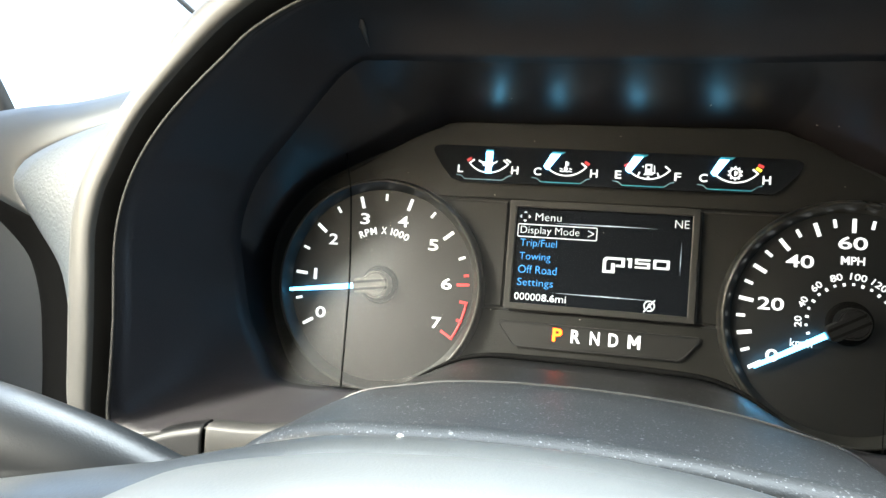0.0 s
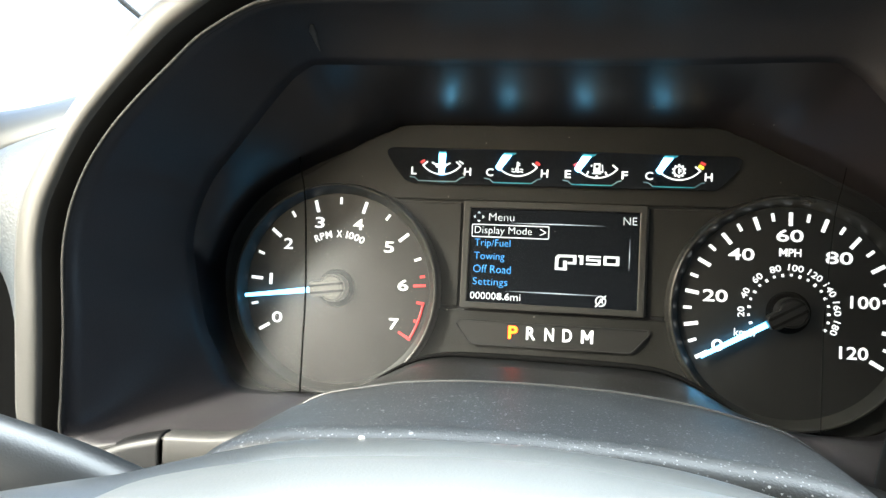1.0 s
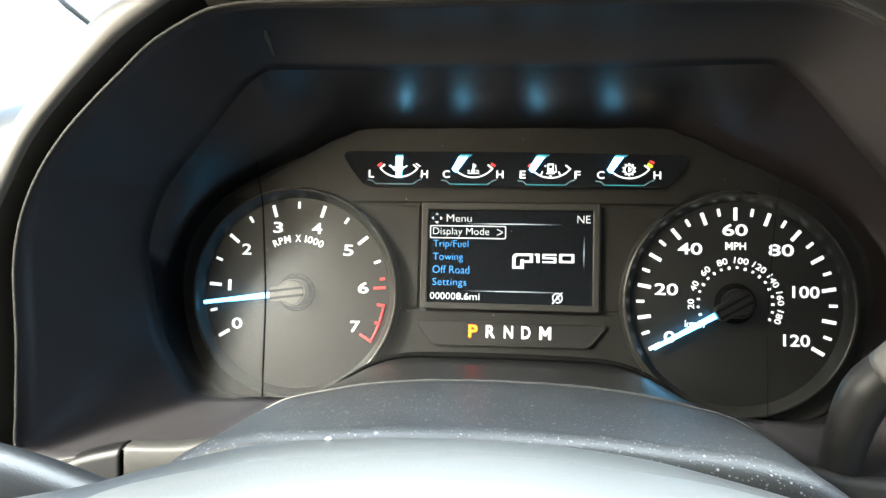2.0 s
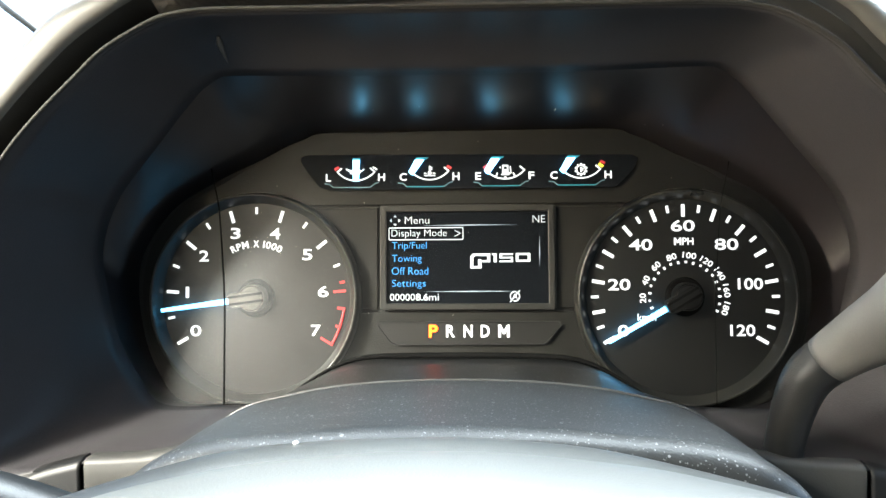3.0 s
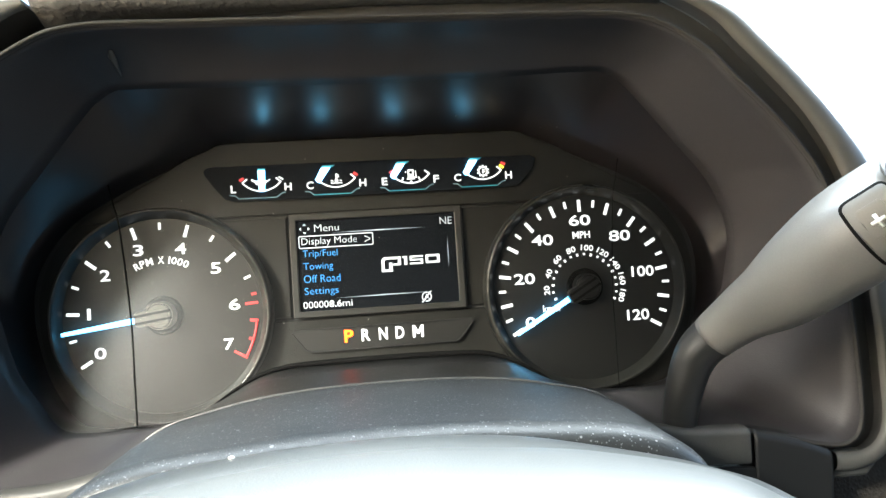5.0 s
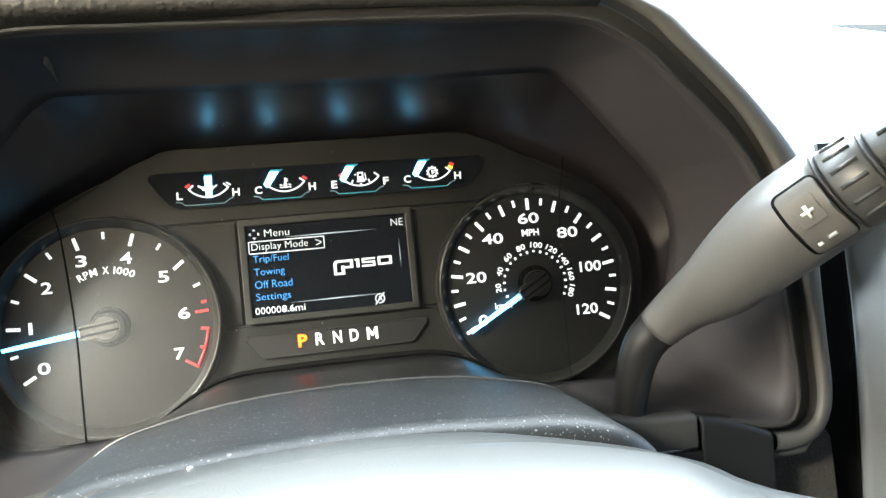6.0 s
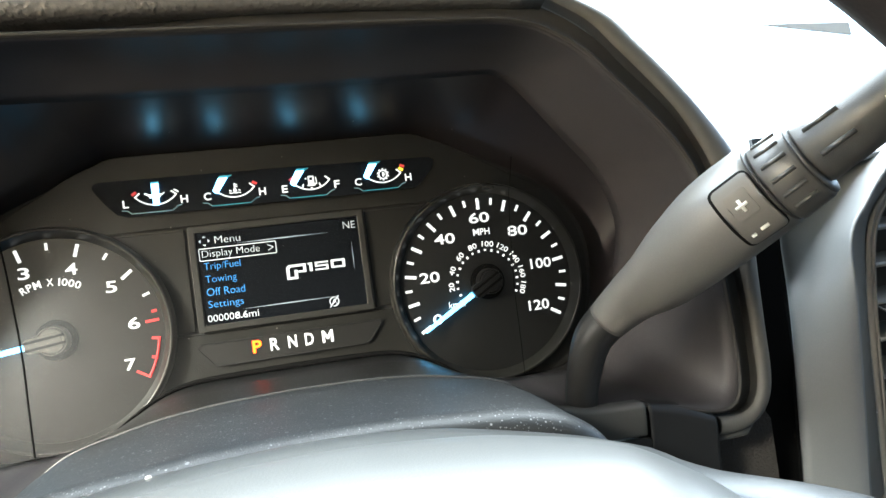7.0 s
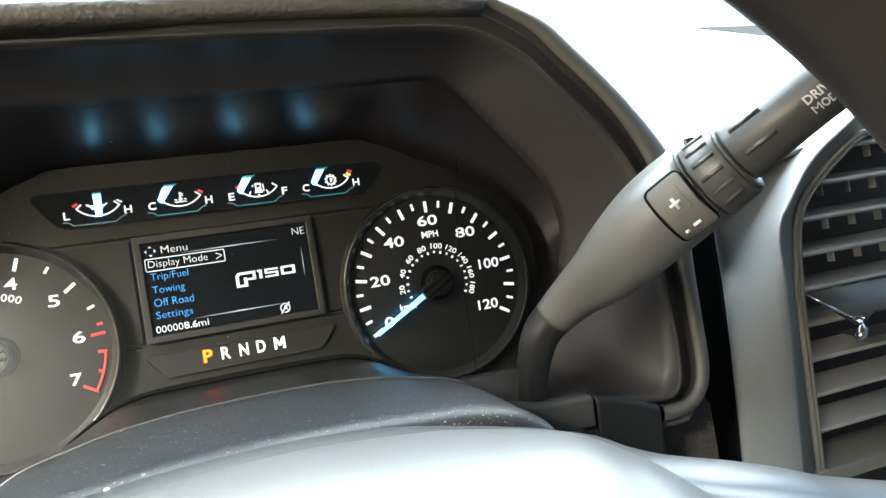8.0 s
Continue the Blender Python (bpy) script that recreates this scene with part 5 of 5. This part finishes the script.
# Highlight on the panel's left edge, drawn as a pale bead.
part("edge_highlight", tube(leaned([(float(x) + 0.0004, -0.0500, float(z)) for x, z in e1], 1), [0.0006] * 50, 6), M_PANELOLIVE, centre, "pale bead drawn as the panel's edge highlight")
# Black sheet put in for the shade between hood and panel.
part("side_gap_shade", plate([(0.24, -0.2), (0.3085, -0.2), (0.3095, 0.0), (0.3115, 0.018), (0.250, 0.018), (0.24, 0.0)], -0.042, -0.036), M_SEAMSHADE, centre, "black sheet drawn for the shaded gap beside the hood", smooth=False)
part("carpet_edge", plate([(0.2100, -0.19), (0.2660, -0.19), (0.2660, -0.1000), (0.2600, -0.0900), (0.2420, -0.0900), (0.2100, -0.0945)], -0.0700, -0.05), M_CARPET, centre, "brown carpet-covered edge", smooth=False)
vent = thing("air_vent", "dashboard air vent with horizontal slats and a chrome-tipped tab", "air vent")
V_OUT = [(0.474, 0.062), (0.444, 0.0557), (0.4018, 0.0305), (0.3790, 0.0060), (0.3705, -0.0350), (0.3668, -0.0758), (0.3630, -0.133), (0.3605, -0.164), (0.3605, -0.172)]
vo = curve_through(V_OUT, 60)
loops = []
for d, y in ((0.0, -0.046), (0.0012, -0.0475), (0.0028, -0.0475), (0.0036, -0.0455), (0.0040, -0.0475), (0.0056, -0.0475), (0.0066, -0.044), (0.0070, -0.01)):
    loops.append([(float(x) + d, y, float(z) - d * 0.7) for x, z in vo])
part("vent_frame", loft(loops, False), M_PANELOLIVE, vent, "thin double vent frame")
part("vent_back", box(0.36, 0.60, 0.03, 0.034, -0.2, 0.08), M_VENTDARK, vent, smooth=False)
part("bottom_sill", box(0.3570, 0.60, -0.05, 0.0, -0.180, -0.170), M_PANELOLIVE, vent, smooth=False, bevel=0.001)
for k in range(9):
    z = 0.0510 - k * 0.0247
    x0 = float(np.interp(z, [-0.164, -0.133, -0.0758, -0.035, 0.006, 0.0305, 0.0557], [0.3685, 0.370, 0.374, 0.3785, 0.387, 0.410, 0.452]))
    sec = [(-0.040, z - 0.0022), (-0.042, z - 0.0008), (-0.0415, z + 0.0012), (-0.038, z + 0.0024), (-0.012, z + 0.0062), (-0.008, z + 0.0052), (-0.012, z + 0.0020)]
    slat = part("slat", loft([[(x, y, zz) for y, zz in sec] for x in (x0, 0.60)], True, True), M_SLAT, vent, smooth=False, bevel=0.0004)
    # short upright vanes hang behind the slat
    for j in range(9):
        x = 0.424 + j * 0.0262
        if k < 5 and x > x0 + 0.008:
            part("vane", plate([(x, z - 0.0100), (x + 0.0011, z - 0.0100), (x + 0.0011, z), (x, z)], -0.030, -0.024), M_SLAT, slat, smooth=False)
tab = part("tab", loft([[(0.3770, -0.0430, -0.0500), (0.3930, -0.0525, -0.0640), (0.4080, -0.0570, -0.0790)], [(0.4060, -0.0430, -0.0500), (0.4160, -0.0540, -0.0610), (0.4230, -0.0575, -0.0700)],
                        [(0.4700, -0.0430, -0.0500), (0.4700, -0.0560, -0.0570), (0.4700, -0.0580, -0.0650)], [(0.4700, -0.0400, -0.0840), (0.4700, -0.0480, -0.0860), (0.4700, -0.0560, -0.0860)],
                        [(0.4080, -0.0360, -0.0830), (0.4120, -0.0440, -0.0860), (0.4160, -0.0540, -0.0880)]], True, True), M_SIDE, vent, "satin charcoal vent tab", bevel=0.0012)
part("chrome_tip", tube([(0.4020, -0.0565, -0.0860), (0.4050, -0.0590, -0.0840), (0.4075, -0.0595, -0.0790), (0.4070, -0.0590, -0.0735), (0.4035, -0.0570, -0.0710)], [0.0026, 0.0036, 0.0036, 0.0030, 0.0016], 16), M_CHROME, tab, "bright chrome tip")
part("chrome_line", tube([(0.3775, -0.0440, -0.0495), (0.3880, -0.0515, -0.0600), (0.4035, -0.0570, -0.0715)], [0.0004, 0.0008, 0.0012], 8), M_CHROME, tab, "thin chrome edge")

# ---- windscreen surround ----
pillar = thing("windscreen_pillar", "cream cloth-trimmed windscreen pillar", "pillar")
loops = []
for f in np.linspace(0, 1, 10):
    row = []
    for g in np.linspace(0, 1, 12):
        x = (-0.672 + 0.150 * g) + f * 0.22
        z = 0.155 + 0.025 * g + f * 0.42
        row.append((x, 0.27 - 0.012 * math.sin(math.pi * min(g, 0.5)) + 0.05 * (1 - g) - f * 0.10, z))
    loops.append(row)
part("pillar_trim", loft(loops, False), M_CREAM, pillar, "cream pillar trim", smooth=False, solid=0.0015)
part("window_seal", tube([(-0.66, 0.235, 0.150), (-0.70, 0.235, 0.205), (-0.78, 0.24, 0.32)], [0.008, 0.008, 0.008], 12), M_SEAL, pillar, "black rubber window seal")
wiper = thing("wiper_arm", "thin black wiper arm outside the windscreen", "wiper")
part("arm", tube([(-0.560, 0.33, 0.352), (-0.5061, 0.30, 0.3109), (-0.4782, 0.30, 0.2901), (-0.452, 0.30, 0.268)], [0.0035, 0.0035, 0.0035, 0.003], 10), M_SEAL, wiper, "thin black arm")
dash_r = thing("dashboard", "pale grey dashboard top under the windscreen", "dashboard")
xs = np.linspace(0.150, 1.24, 30)
loops = []
for f in np.linspace(0, 1, 10):
    row = []
    for x in xs:
        z0 = np.interp(x, [0.15, 0.20, 0.25, 0.33, 0.45, 0.8, 1.24], [0.136, 0.100, 0.050, 0.040, 0.060, 0.08, 0.08])
        row.append((float(x), -0.03 + 0.66 * f, float(z0) + 0.014 * math.sin(math.pi * f)))
    loops.append(row)
part("top_surface", loft(loops, False), M_DASH, dash_r, "smooth grey top surface", solid=-0.003)
# Wedge and line hang free, placed to fit the camera's view.
part("view_wedge", plate([(0.612, 0.2631), (0.743, 0.2602), (0.7445, 0.2440)], 0.30, 0.303), M_WEDGE, dash_r, "pale grey wedge placed to fit the camera's view", smooth=False)
part("view_line", tube([(0.570, 0.30, 0.2686), (0.743, 0.30, 0.2650)], [0.0004, 0.0009], 8), M_WEDGE, dash_r, "thin grey line placed to fit the camera's view")

# specks of dust on the lens and the hood
rnd = random.Random(4)
bm = bmesh.new()
for k in range(26):
    x, z = rnd.uniform(-0.12, 0.12), rnd.uniform(-0.02, 0.112)
    y = -0.0500
    r = rnd.uniform(0.00012, 0.00030)
    m = Matrix.Translation((x, y, z)) @ Matrix.Rotation(rnd.uniform(0, 3), 4, 'Y') @ Matrix.Diagonal((r * rnd.uniform(1, 3), r * 0.5, r, 1))
    bmesh.ops.create_icosphere(bm, subdivisions=1, radius=1.0, matrix=m)
tagged(part("lens_dust", bm, M_PANELOLIVE, cluster), "fine dust specks on the lens", "", "", "stuff")
